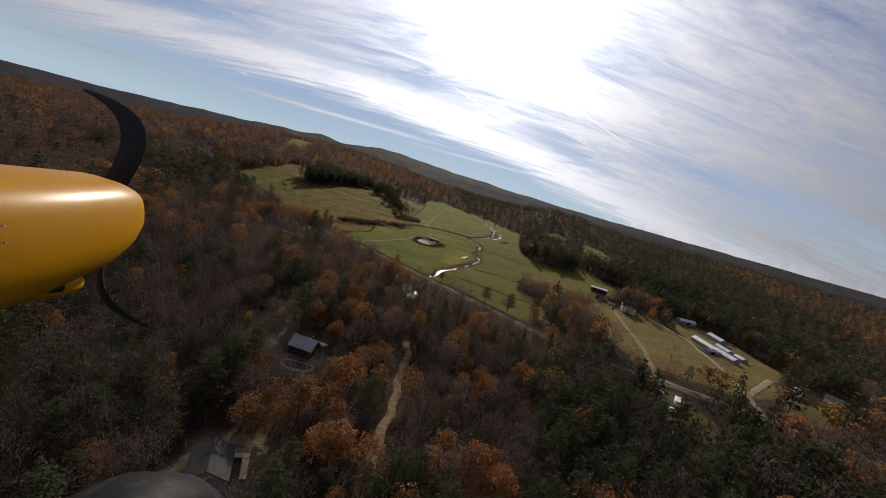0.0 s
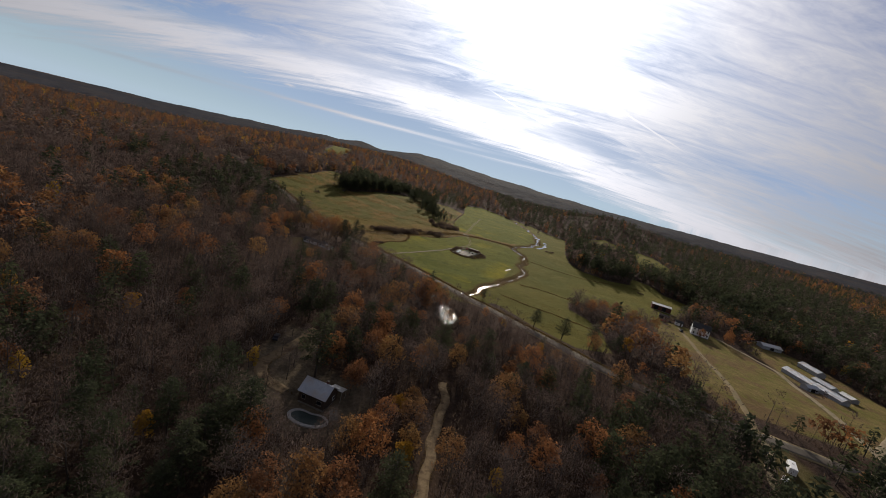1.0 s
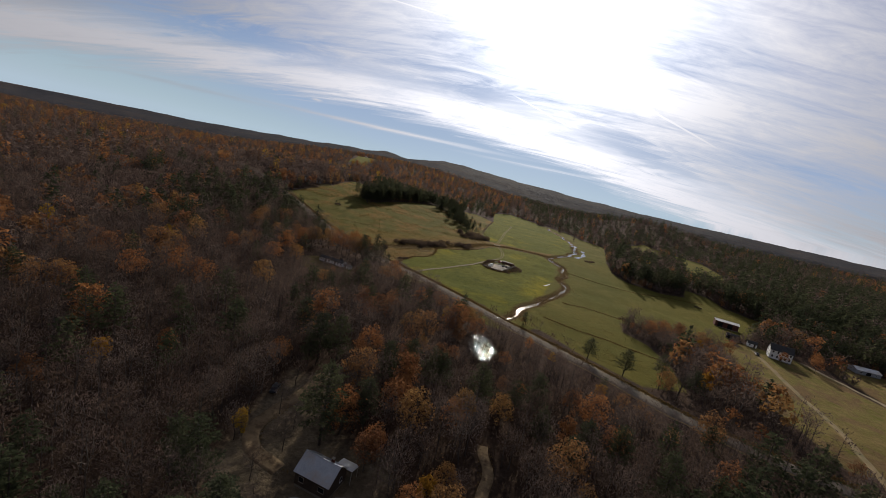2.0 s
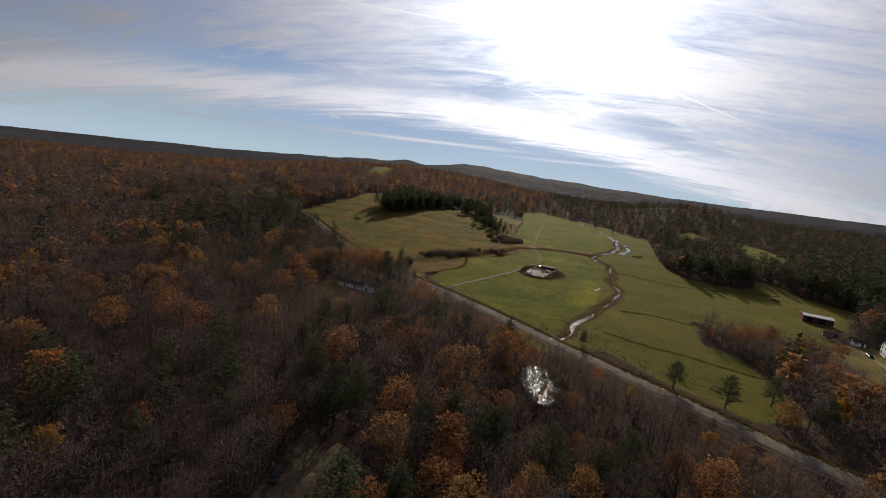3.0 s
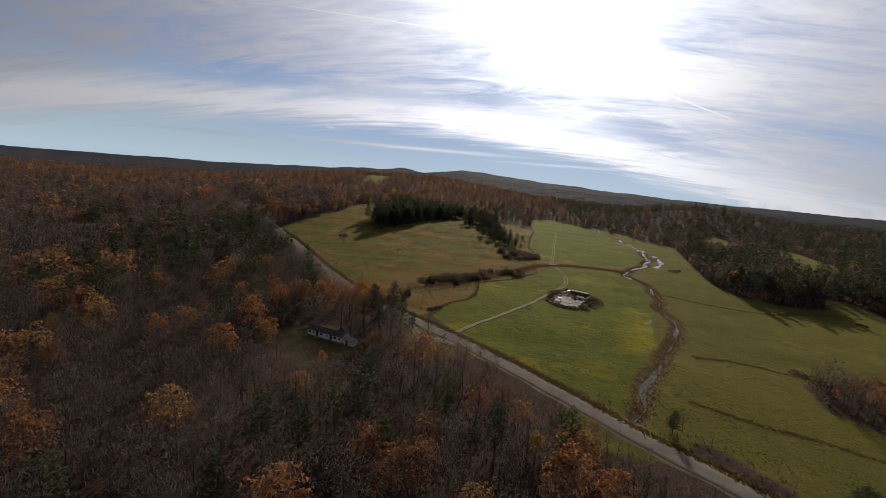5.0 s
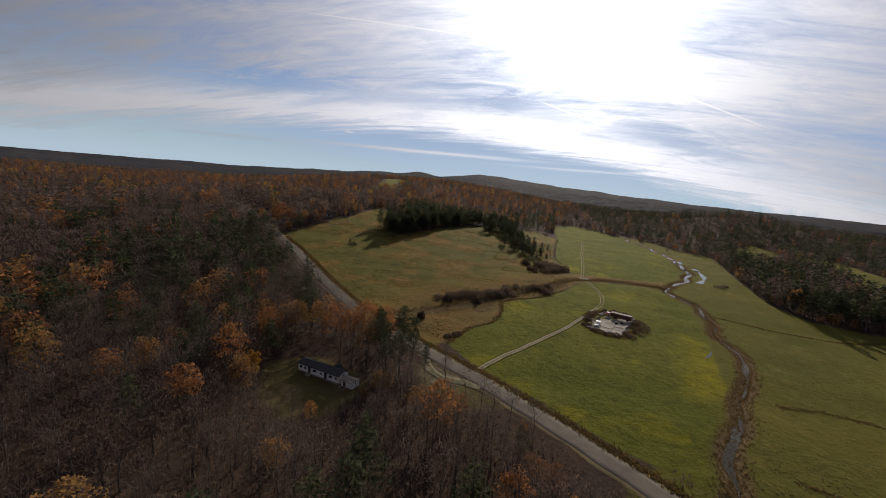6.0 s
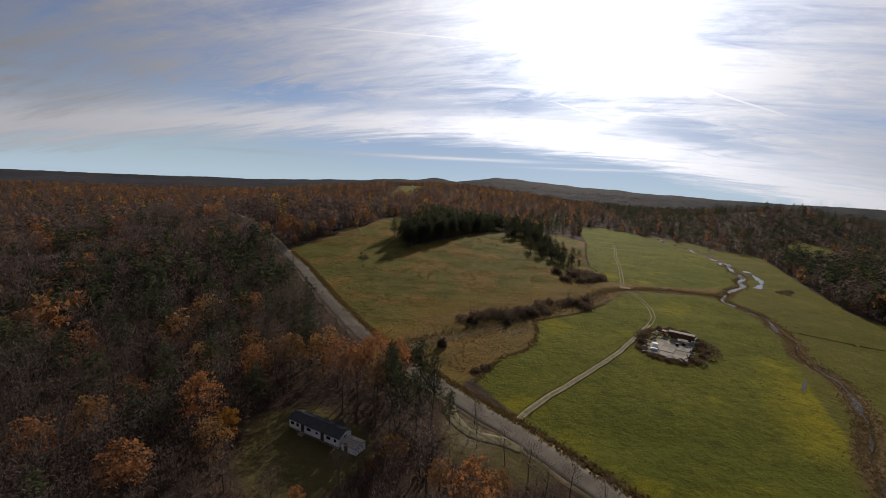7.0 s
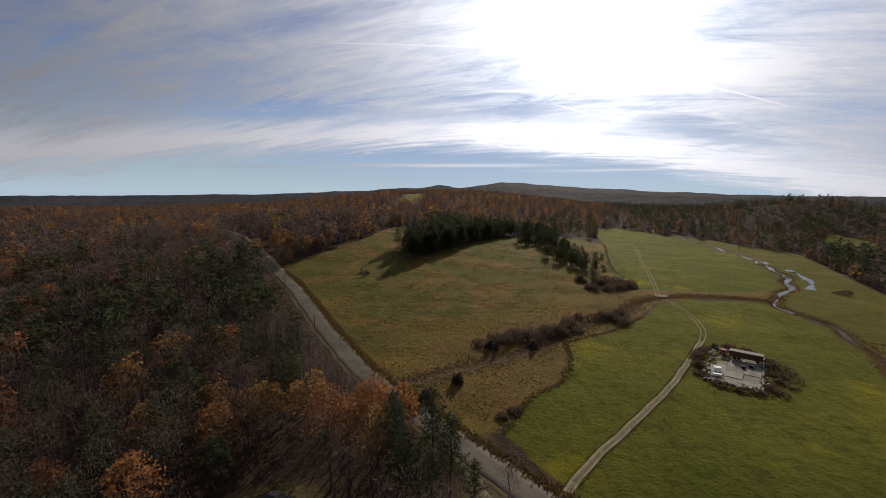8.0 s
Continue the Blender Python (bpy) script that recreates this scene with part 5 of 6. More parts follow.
def gable(name, m, length, width, eave, ridge, wall, roof, label, category="house", over=0.35, front=(), back=(), ends=(), base=0.35, ribs=0.0, chimney=None, courses=0):
    """A house or shed with a gable roof; length runs along x. front and back: windows as (x, z, w, h), or (x, "door")."""
    h = thing(name, m, label, category)
    w, e, r = width / 2, eave, ridge
    part("foundation", box((length - 0.1, width - 0.1, base + 0.6), (0, 0, -0.6)), M["concrete"], h, "grey concrete footing")
    bm = prism([(-w, base), (w, base), (w, e), (0, r), (-w, e)], -length / 2, length / 2)
    bmesh.ops.rotate(bm, matrix=Euler((0, 0, radians(90))).to_matrix(), verts=bm.verts)
    part("wall", bm, M[wall], h)
    s = math.atan2(r - e, w)
    slope = w / math.cos(s) + over
    for k in (-1, 1):
        bm = box((length + 2 * over, slope, 0.10))
        at = Matrix.Translation((0, 0, r + 0.02)) @ Matrix.Rotation(-k * s, 4, "X") @ Matrix.Translation((0, k * slope / 2, 0))
        plane = part("roof", bm, M[roof], h, at=at)
        n = int(length / ribs) if ribs else -1
        for i in range(n + 1):
            part("seam", box((0.05, slope - 0.02, 0.05), (-length / 2 - over + 0.04 + (length + 2 * over - 0.08) * i / n, 0, 0.101)), M[roof], plane)
        for i in range(courses):
            part("shingle_course", box((length + 2 * over - 0.02, slope / courses - 0.02, 0.025), (0, -k * slope / 2 + k * slope * (i + 0.5) / courses, 0.10 + 0.004)), M[roof], plane)
    part("ridge_cap", box((length + 2 * over, 0.34, 0.08), (0, 0, r + 0.10)), M[roof], h)
    for k, holes in ((-1, front), (1, back)):
        for hole in holes:
            at = Matrix.Translation((hole[0], k * (w + 0.02), 0)) @ Matrix.Rotation(0 if k < 0 else math.pi, 4, "Z")
            if hole[1] == "door":
                add_door(h, at @ Matrix.Translation((0, 0, base)))
            elif hole[1] == "bay":
                # solid dark panel on the wall paints the shade inside a bay
                part("opening", box((hole[2], 0.06, hole[3]), (0, 0, base)), M["dark"], h, "dark panel painted as a bay's inner shade", at=at)
            else:
                add_window(h, at @ Matrix.Translation((0, 0, hole[1])), hole[2], hole[3], "old_wood" if wall == "brown_siding" else "white_siding")
    for k, holes in zip((-1, 1), (ends[:len(ends) // 2], ends[len(ends) // 2:])):
        for y, z, ww, hh in holes:
            add_window(h, Matrix.Translation((k * (length / 2 + 0.02), y, z)) @ Matrix.Rotation(k * math.pi / 2, 4, "Z"), ww, hh)
    if chimney:
        c = part("chimney", box((0.6, 0.6, r + 0.9 - e), (chimney[0], chimney[1], e)), M["red_board"], h, "brick chimney")
        part("cap", box((0.72, 0.72, 0.1), (chimney[0], chimney[1], r + 0.9)), M["concrete"], c)
    return h


# mobile home by the road
home = gable("mobile_home", on_ground(-93.0, 290.6, -13.2, 0.1), 15.6, 4.2, 2.45, 3.35, "white_siding", "shingle", "long white mobile home with dark shingle roof", over=0.25,
             front=[(-6.7, 1.2, 1.2, 0.9), (-5.0, 1.2, 0.9, 0.9), (-3.4, "door"), (-1.4, 1.2, 1.4, 0.9), (1.1, 1.2, 0.8, 0.7), (2.8, "door"), (4.7, 1.2, 1.3, 0.9), (6.7, 1.2, 0.9, 0.9)],
             back=[(-6, 1.3, 1.2, 0.9), (0, 1.3, 1.2, 0.9), (6.3, 1.3, 1.2, 0.9)], ends=[(0, 1.3, 1.2, 1.0), (0, 1.3, 1.2, 1.0)], courses=6)
deck = thing("entry_steps", on_ground(-96.9, 288.6, -13.2, 0.05), "grey wooden entry steps with side rails", "steps")
for i in range(3):
    part("step", box((1.5, 0.32, 0.07), (0, 0.4 - 0.34 * i, 0.48 - 0.17 * i)), M["old_wood"], deck)
for k in (-0.72, 0.72):
    part("stringer", box((0.06, 1.1, 0.5), (k, 0.1, 0)), M["old_wood"], deck)
    part("rail", tube((k, 0.5, 1.4), (k, -0.45, 0.95), 0.035), M["old_wood"], deck)
    part("rail_post", tube((k, -0.42, 0), (k, -0.42, 0.98), 0.04), M["old_wood"], deck)
gable("garden_shed", on_ground(-82.7, 287.6, -13.2, 0.05), 4.2, 3.2, 1.8, 2.4, "white_siding", "shingle_tan", "low shed with worn tan roof beside a home", "shed", 0.2, front=[(-0.8, "door")], base=0.15, courses=4)
porch = gable("porch", on_ground(-88.6, 291.2, 76.8, 0.1), 2.6, 2.2, 2.4, 3.6, "white_siding", "shingle", "small white gabled entry porch", "porch", 0.15, front=[], ends=[(0, 1.2, 0.8, 0.9), (0, 1.2, 0.8, 0.9)])

# cabin with its pool
gable("cabin", on_ground(-33.0, 143.8, -13, 0.0), 8.6, 7.0, 3.6, 6.2, "brown_siding", "tin", "dark brown cabin with grey metal roof", "cabin", 0.4,
      front=[(-2.6, 1.4, 1.3, 1.3), (0.2, "door"), (2.6, 1.4, 1.6, 1.2)], back=[(0, 1.4, 1.4, 1.2)], ends=[(-1.5, 1.4, 1.0, 1.2), (1.5, 1.4, 1.0, 1.2)], ribs=0.6, chimney=(2.2, 0.4))
canopy = thing("porch_roof", on_ground(-28.2, 147.2, -13), "pale corrugated porch roof on posts", "porch")
part("roof", box((4.4, 3.2, 0.08), (0, 0, 0), m=Matrix.Translation((0, 0, 3.3)) @ Matrix.Rotation(radians(-9), 4, "X")), M["tin_white"], canopy)
for i in range(8):
    part("rib", box((0.06, 3.2, 0.05), (-2.1 + 0.6 * i, 0, 0.085), m=Matrix.Translation((0, 0, 3.3)) @ Matrix.Rotation(radians(-9), 4, "X")), M["tin_white"], canopy)
for x in (-2.0, 2.0):
    for y, z in ((-1.4, 3.5), (1.4, 3.06)):
        part("post", box((0.12, 0.12, z), (x, y, 0)), M["old_wood"], canopy)


def outline_slab(points, z0, z1):
    bm = bmesh.new()
    top = bm.faces.new([bm.verts.new((x, y, z1)) for x, y in points])
    r = bmesh.ops.extrude_face_region(bm, geom=[top])
    bmesh.ops.translate(bm, vec=(0, 0, z0 - z1), verts=[v for v in r["geom"] if isinstance(v, bmesh.types.BMVert)])
    bmesh.ops.recalc_face_normals(bm, faces=bm.faces[:])
    return bm


def kidney(a, b, n=40, dent=0.35):
    out = []
    for i in range(n):
        t = 2 * math.pi * i / n
        r = 1 - dent * math.exp(-((t - math.pi / 2) / 0.5) ** 2)
        out.append((a * math.cos(t), b * math.sin(t) * r))
    return out


pool = thing("swimming_pool", on_ground(-32.4, 135.8, -4, 0.12), "kidney-shaped covered pool with pale stone coping", "pool")
part("cover", outline_slab(kidney(5.0, 2.8), -0.4, 0.02), M["liner"], pool, "dark sagging pool cover")
outer, inner = kidney(6.0, 3.8), kidney(5.0, 2.8)
for i in range(0, 40):
    j = (i + 1) % 40
    bm = outline_slab([inner[i], outer[i], outer[j], inner[j]], -0.3, 0.09 + 0.02 * (i % 3))
    bmesh.ops.scale(bm, vec=(0.985, 0.985, 1), verts=bm.verts)
    part("coping_stone", bm, M["rock"], pool)
pad = thing("patio", on_ground(-26.4, 139.6, 20, 0.06), "cracked pale concrete patio by the pool", "patio")
for i in range(2):
    for j in range(3):
        part("paving_slab", box((1.16, 1.56, 0.12), (-0.6 + 1.2 * i, -1.6 + 1.6 * j, -0.04), 0.02), M["concrete"], pad)

# house under construction with ramp
gable("grey_house", on_ground(-34.3, 82.9, 108, 0), 10.0, 8.2, 3.3, 5.6, "grey_siding", "shingle", "small house with dark worn shingle roof", "house", 0.4,
      front=[(-2.5, 1.2, 1.0, 1.2), (0.5, "door"), (3.0, 1.2, 1.2, 1.2)], back=[(0, 1.2, 1.2, 1.2)], ends=[(0, 1.3, 1.1, 1.2), (0, 1.3, 1.1, 1.2)], courses=9)
ramp = thing("wheelchair_ramp", on_ground(-28.4, 87.6, 108, 0), "new pale wooden access ramp with handrails", "ramp")
for i in range(26):
    part("plank", box((0.27, 1.3, 0.04), (-4.0 + 0.3 * i, 0, 0.25 + 0.018 * i)), M["fresh_wood"], ramp)
for k in (-0.68, 0.68):
    for i in range(6):
        part("post", box((0.09, 0.09, 1.15), (-4.0 + 1.5 * i, k, 0.1 + 0.09 * i)), M["fresh_wood"], ramp)
    part("handrail", tube((-4.1, k, 1.3), (3.8, k, 1.78), 0.05), M["fresh_wood"], ramp)
deck = thing("wooden_deck", on_ground(-30.4, 90.6, 108, 0), "half-finished pale wooden deck frame", "deck")
for i in range(9):
    part("joist", box((3.2, 0.06, 0.22), (0, -1.6 + 0.4 * i, 0.5)), M["fresh_wood"], deck)
for x in (-1.5, 1.5):
    for y in (-1.5, 1.5):
        part("post", box((0.12, 0.12, 0.6), (x, y, -0.1)), M["fresh_wood"], deck)
for i in range(5):
    part("plank", box((0.28, 3.3, 0.04), (-1.4 + 0.31 * i, 0, 0.72)), M["fresh_wood"], deck)

# old foundation in the meadow
SLAB_TURN = -21.8
slab = thing("concrete_slab", on_ground(4.6, 380.6, SLAB_TURN, 0.15), "cracked concrete foundation slab in a meadow", "foundation")
for i in range(3):
    for j in range(6):
        if (i, j) == (0, 5):
            continue
        sink = 0.05 * ((i * 7 + j * 5) % 4)
        m = Matrix.Translation((-4.4 + 4.4 * i, -12.2 + 4.9 * j, -0.2)) @ Matrix.Rotation(radians(0.5 * ((i * 3 + j) % 3 - 1)), 4, "X") @ Matrix.Rotation(radians(1.2 * ((i + 2 * j) % 3 - 1)), 4, "Z")
        part("slab_panel", box((4.36, 4.86, 0.5 - sink), (0, 0, 0), 0.05, m), M["concrete" if (i + j) % 3 else "old_concrete"], slab)
wallr = thing("block_wall", on_ground(4.6, 380.6, SLAB_TURN, 0.15), "low broken concrete wall along the slab", "wall")
for i in range(11):
    part("block", box((0.45, 2.4 - 0.3 * (i % 2), 0.5 + 0.35 * ((i * 5) % 3)), (6.95, -13.2 + 2.45 * i, -0.1), 0.06), M["concrete"], wallr)
for i in range(5):
    part("block", box((2.2 - 0.3 * (i % 2), 0.5, 0.45 + 0.3 * ((i * 3) % 3)), (-5.6 + 2.5 * i, -15.0, -0.1), 0.06), M["concrete"], wallr)
rubble_v, rubble_f = [], []
for i in range(150):
    side = rng.integers(0, 4)
    lx = rng.normal() * 0.7 + (-6.9, 7.2, 0, 0)[side] + (rng.uniform(-6.5, 7) if side > 1 else 0)
    ly = rng.normal() * 0.8 + (0, 0, -15.2, 14.6)[side] + (rng.uniform(-15, 14) if side < 2 else 0)
    c, q = math.cos(radians(SLAB_TURN)), math.sin(radians(SLAB_TURN))
    wx, wy, k = 4.6 + lx * c - ly * q, 380.6 + lx * q + ly * c, rng.uniform(0.12, 0.5)
    corner = np.array([(a, b, d) for a in (-1, 1) for b in (-1, 1) for d in (-0.6, 0.7)], float) * k * rng.uniform(0.5, 1.2, (8, 3)) + rng.normal(size=(8, 3)) * 0.06
    rubble_v.append(corner + (wx, wy, height(wx, wy) + 0.3))
    rubble_f.append(np.array([(0, 1, 3, 2), (4, 6, 7, 5), (0, 4, 5, 1), (2, 3, 7, 6), (0, 2, 6, 4), (1, 5, 7, 3)]) + 8 * i)
tagged(new("rubble", mesh_of("rubble", np.vstack(rubble_v), np.vstack(rubble_f), [M["concrete"]])), "broken concrete rubble round an old slab", "rubble", kind="stuff")
box_trailer = thing("box_trailer", on_ground(9.6, 387.0, -22, 0.45), "long rusty brown box trailer parked on concrete", "trailer")
part("body", box((9.0, 2.6, 1.9), (0, 0, 0.7), 0.06), M["rust_board"], box_trailer)
part("roof_sheet", box((9.1, 2.7, 0.06), (0, 0, 2.61)), M["shingle_tan"], box_trailer, "pale weathered roof sheet")
for i in range(10):
    part("side_post", box((0.1, 2.66, 1.8), (-4.3 + 0.95 * i, 0, 0.72)), M["brown_siding"], box_trailer)
for x in (-3.0, -1.9, 3.1):
    for y in (-1.1, 1.1):
        part("wheel", tube((x, y - 0.12, 0.48), (x, y + 0.12, 0.48), 0.48, sides=16), M["black_rubber"], box_trailer)


def truck(x, y, turn, paint, label, lift=0.02, long=5.0):
    """A car: lower body, cabin with panes, wheels with rims, lamps."""
    t = thing("car", on_ground(x, y, turn, lift), label, "car", "parked vehicles")
    part("body", box((long, 1.8, 0.62), (0, 0, 0.38), 0.14), M[paint], t)
    part("cabin", prism([(-long * 0.32, 0.98), (long * 0.22, 0.98), (long * 0.10, 1.52), (-long * 0.24, 1.52)], -0.8, 0.8), M[paint], t)
    part("windscreen", prism([(long * 0.228, 1.0), (long * 0.235, 1.0), (long * 0.115, 1.5), (long * 0.108, 1.5)], -0.7, 0.7), M["pane"], t, "dark windscreen")
    for k in (-0.803, 0.803):
        part("side_glass", prism([(-long * 0.27, 1.05), (long * 0.17, 1.05), (long * 0.09, 1.46), (-long * 0.22, 1.46)], k - 0.01, k + 0.01), M["pane"], t, "dark side glass")
    for x0 in (-long * 0.3, long * 0.31):
        for k in (-0.82, 0.82):
            wheel = part("wheel", tube((x0, k - 0.1, 0.33), (x0, k + 0.1, 0.33), 0.33, sides=16), M["black_rubber"], t)
            part("rim", tube((x0, k - 0.105, 0.33), (x0, k + 0.105, 0.33), 0.19, sides=12), M["tin"], wheel)
    for k in (-0.6, 0.6):
        part("headlight", box((0.06, 0.3, 0.14), (long / 2 - 0.02, k, 0.7)), M["car_white"], t)
    return t


truck(4.4, 390.8, 62, "car_red", "rusty red old pickup on concrete", 0.45)
for x, y, s, lab in ((-2.2, 375.5, (1.9, 1.5, 1.2), "white storage box on concrete"), (-3.4, 371.6, (2.2, 0.9, 0.6), "low white trough on concrete"), (9.0, 381.0, (1.2, 0.9, 0.9), "dark drum rack on concrete"), (6.4, 380.0, (1.0, 0.9, 0.8), "dark scrap bin on concrete")):
    c = thing("crate", on_ground(x, y, SLAB_TURN + 12, 0.43), lab, "crate")
    mat_c = M["dark"] if "dark" in lab else M["old_wood"] if "boards" in lab else M["white_siding"]
    part("body", box(s, (0, 0, 0), 0.04), mat_c, c)
    part("lid", box((s[0] + 0.06, s[1] + 0.06, 0.07), (0, 0, s[2] + 0.002), 0.02), mat_c, c)

# the farm
gable("barn", on_ground(171, 379, -18), 14.5, 7.5, 4.2, 5.0, "red_board", "tin_white", "dark red barn with pale metal roof", "barn", 0.3, front=[(-4, "bay", 3.0, 3.2), (2, "bay", 3.0, 3.2)], ribs=0.9)
gable("farmhouse", on_ground(177, 329, -22), 11.0, 8.0, 5.6, 8.6, "white_siding", "shingle", "two-storey white farmhouse with dark roof", "farmhouse", 0.35,
      front=[(-4, 1.2, 0.95, 1.5), (-1.6, 1.2, 0.95, 1.5), (0.4, "door"), (2.4, 1.2, 0.95, 1.5), (4.4, 1.2, 0.95, 1.5), (-4, 3.9, 0.95, 1.4), (-1.6, 3.9, 0.95, 1.4), (0.6, 3.9, 0.95, 1.4), (2.6, 3.9, 0.95, 1.4), (4.4, 3.9, 0.95, 1.4)],
      back=[(-3, 1.2, 0.95, 1.5), (2, 1.2, 0.95, 1.5)], ends=[(-2, 1.2, 0.95, 1.5), (2, 1.2, 0.95, 1.5), (-2, 3.9, 0.95, 1.4), (2, 3.9, 0.95, 1.4), (0, 6.2, 0.8, 1.0), (-2, 1.2, 0.95, 1.5), (2, 1.2, 0.95, 1.5), (-2, 3.9, 0.95, 1.4), (2, 3.9, 0.95, 1.4), (0, 6.2, 0.8, 1.0)], chimney=(1.5, 0.0), courses=8)
gable("house_wing", on_ground(168, 341, -22), 5.0, 4.0, 2.5, 3.8, "white_siding", "shingle", "low white wing behind a farmhouse", "house", 0.25, front=[(-1.4, 1.2, 0.8, 1.0), (1.2, "door")], courses=5)
gable("wagon_shed", on_ground(161, 350, -20), 7.0, 4.0, 2.4, 3.2, "old_wood", "shingle", "weathered open shed with dull roof", "shed", 0.25, front=[(-2.2, "bay", 3.4, 2.0), (2.2, "bay", 3.4, 2.0)], ribs=0.9)
SHEDS = [
    (216.1, 285.5, 95, 21.0, 5.4, 2.6, 4.2, "long grey metal-roofed poultry shed"), (218.0, 265.5, 95, 18.0, 5.2, 2.6, 4.2, "long grey metal-roofed farm shed"),
    (230, 284, 95, 13.0, 5.0, 2.6, 3.9, "medium grey metal-roofed farm shed"), (245, 313, 92, 16.0, 6.0, 2.8, 4.2, "farm shed with dull grey roof by trees"),
    (240, 347, -2, 14.0, 7.0, 2.7, 4.0, "pale-roofed farm shed at the wood's edge"), (233, 271, 95, 8.0, 5.0, 2.4, 3.4, "low pale-roofed shed behind others"), (210, 270, 5, 7.0, 5.0, 2.4, 3.4, "small shed built against a longer one"),
]
for x, y, turn, ln, wd, e, r0, lab in SHEDS:
    gable("farm_shed", on_ground(x, y, turn, -0.1), ln, wd, e, r0, "grey_siding", "tin" if "pale" not in lab else "tin_white", lab, "shed", 0.3, front=[(-ln * 0.3, 1.2, 1.4, 0.7), (0, "bay", 2.6, 2.0), (ln * 0.3, 1.2, 1.4, 0.7)], back=[(0, 1.2, 1.4, 0.7)], ribs=1.0)
gable("white_house", on_ground(226, 219, 40), 7.5, 6.0, 2.8, 4.6, "white_siding", "tin_white", "small white house among roadside trees", "house", 0.3, front=[(-2.5, 1.2, 1, 1.2), (0, "door"), (2.5, 1.2, 1, 1.2)], ends=[(0, 1.3, 1, 1.2), (0, 1.3, 1, 1.2)])
gable("tan_roof_house", on_ground(250, 219, 130), 8.0, 6.0, 2.8, 4.6, "white_siding", "shingle_tan", "house with broad tan shingle roof", "house", 0.4, front=[(-2.6, 1.2, 1.2, 1.2), (0, "door"), (2.4, 1.2, 1.2, 1.2)], ends=[(0, 1.3, 1, 1.2), (0, 1.3, 1, 1.2)], courses=8)
gable("hill_house", on_ground(-203, 489, 38), 15.0, 8.0, 3.0, 5.6, "grey_siding", "shingle", "low grey house behind a hedge on a hill", "house", 0.4, front=[(-5, 1.2, 1.2, 1.2), (-1, "door"), (2, 1.2, 1.6, 1.2), (5.5, 1.2, 1.2, 1.2)], ends=[(0, 1.3, 1, 1.2), (0, 1.3, 1, 1.2)], courses=8)
for x, y, turn in ((-620, 640, 20), (-700, 780, 70), (190, 1500, 10), (235, 1530, 60), (-205, 700, 30), (-480, 1480, 15)):
    gable("distant_house", on_ground(x, y, turn), 13, 9, 4.5, 7.5, "white_siding", "shingle", "white house far off among trees", "house", 0.4, front=[(-4, 1.2, 1.1, 1.4), (-1.5, "door"), (1.5, 1.2, 1.1, 1.4), (4, 1.2, 1.1, 1.4)], ends=[(0, 1.4, 1.1, 1.4), (0, 1.4, 1.1, 1.4)])
camper = thing("camper_van", on_ground(127, 172, 60, 0.05), "white boxy camper parked on grass", "camper", "parked vehicles")
part("body", box((7.0, 2.4, 2.3), (0, 0, 0.6), 0.12), M["car_white"], camper)
part("roof_vent", box((0.6, 0.6, 0.2), (0.8, 0, 2.9)), M["tin_white"], camper)
for x in (-2.2, 2.3):
    for k in (-1.1, 1.1):
        part("wheel", tube((x, k - 0.12, 0.4), (x, k + 0.12, 0.4), 0.4, sides=14), M["black_rubber"], camper)
for x in (-2, 0.2, 2.2):
    part("window", box((1.0, 0.05, 0.6), (x, -1.21, 1.6)), M["pane"], camper)
truck(121, 178, 30, "car_dark", "dark car parked on grass")
truck(121, 166, 45, "car_white", "white car parked on grass by a lane")
truck(163, 326, 70, "car_dark", "dark car on a gravel drive")
truck(157, 341, 20, "car_red", "red car by a farm shed")
truck(162, 344, 35, "car_dark", "dark pickup by a farm shed")
truck(-58, 168, 100, "car_dark", "dark car on leaf-strewn ground")

# poles, fences, culvert
for s_at in (18, 34, 50, 66, 84, 100):
    p = S_ROAD[min(s_at, len(S_ROAD) - 1)]
    q = S_ROAD[min(s_at + 1, len(S_ROAD) - 1)]
    d = (q - p) / np.linalg.norm(q - p)
    x, y = p[0] - d[1] * -5.2, p[1] + d[0] * -5.2
    pole = thing("utility_pole", on_ground(x, y, math.degrees(math.atan2(d[1], d[0]))), "weathered wooden utility pole beside the road", "pole", "roadside poles")
    part("shaft", tube((0, 0, -0.3), (0, 0, 9.0), 0.16, 0.11), M["wood_pole"], pole)
    part("crossarm", box((0.1, 2.0, 0.12), (0, 0, 8.3)), M["wood_pole"], pole)
    for k in (-0.85, 0.85):
        part("insulator", tube((0, k, 8.42), (0, k, 8.6), 0.05, sides=6), M["white_siding"], pole)


def rail_fence(points, rails=2, label="weathered split-rail fence along a turnout"):
    a = points[0]
    f = thing("fence", on_ground(*a), label, "fence")
    inv = f.matrix_world.inverted()
    for (x0, y0), (x1, y1) in zip(points[:-1], points[1:]):
        z0, z1 = height(x0, y0), height(x1, y1)
        part("post", tube(inv @ Vector((x0, y0, z0 - 0.2)), inv @ Vector((x0, y0, z0 + 1.15)), 0.07, sides=6), M["old_wood"], f)
        for k in range(rails):
            h = 0.5 + 0.45 * k
            part("rail", tube(inv @ Vector((x0, y0, z0 + h)), inv @ Vector((x1, y1, z1 + h)), 0.05, sides=5), M["old_wood"], f)
    x1, y1 = points[-1]
    z1 = height(x1, y1)
    part("post", tube(inv @ Vector((x1, y1, z1 - 0.2)), inv @ Vector((x1, y1, z1 + 1.15)), 0.07, sides=6), M["old_wood"], f)


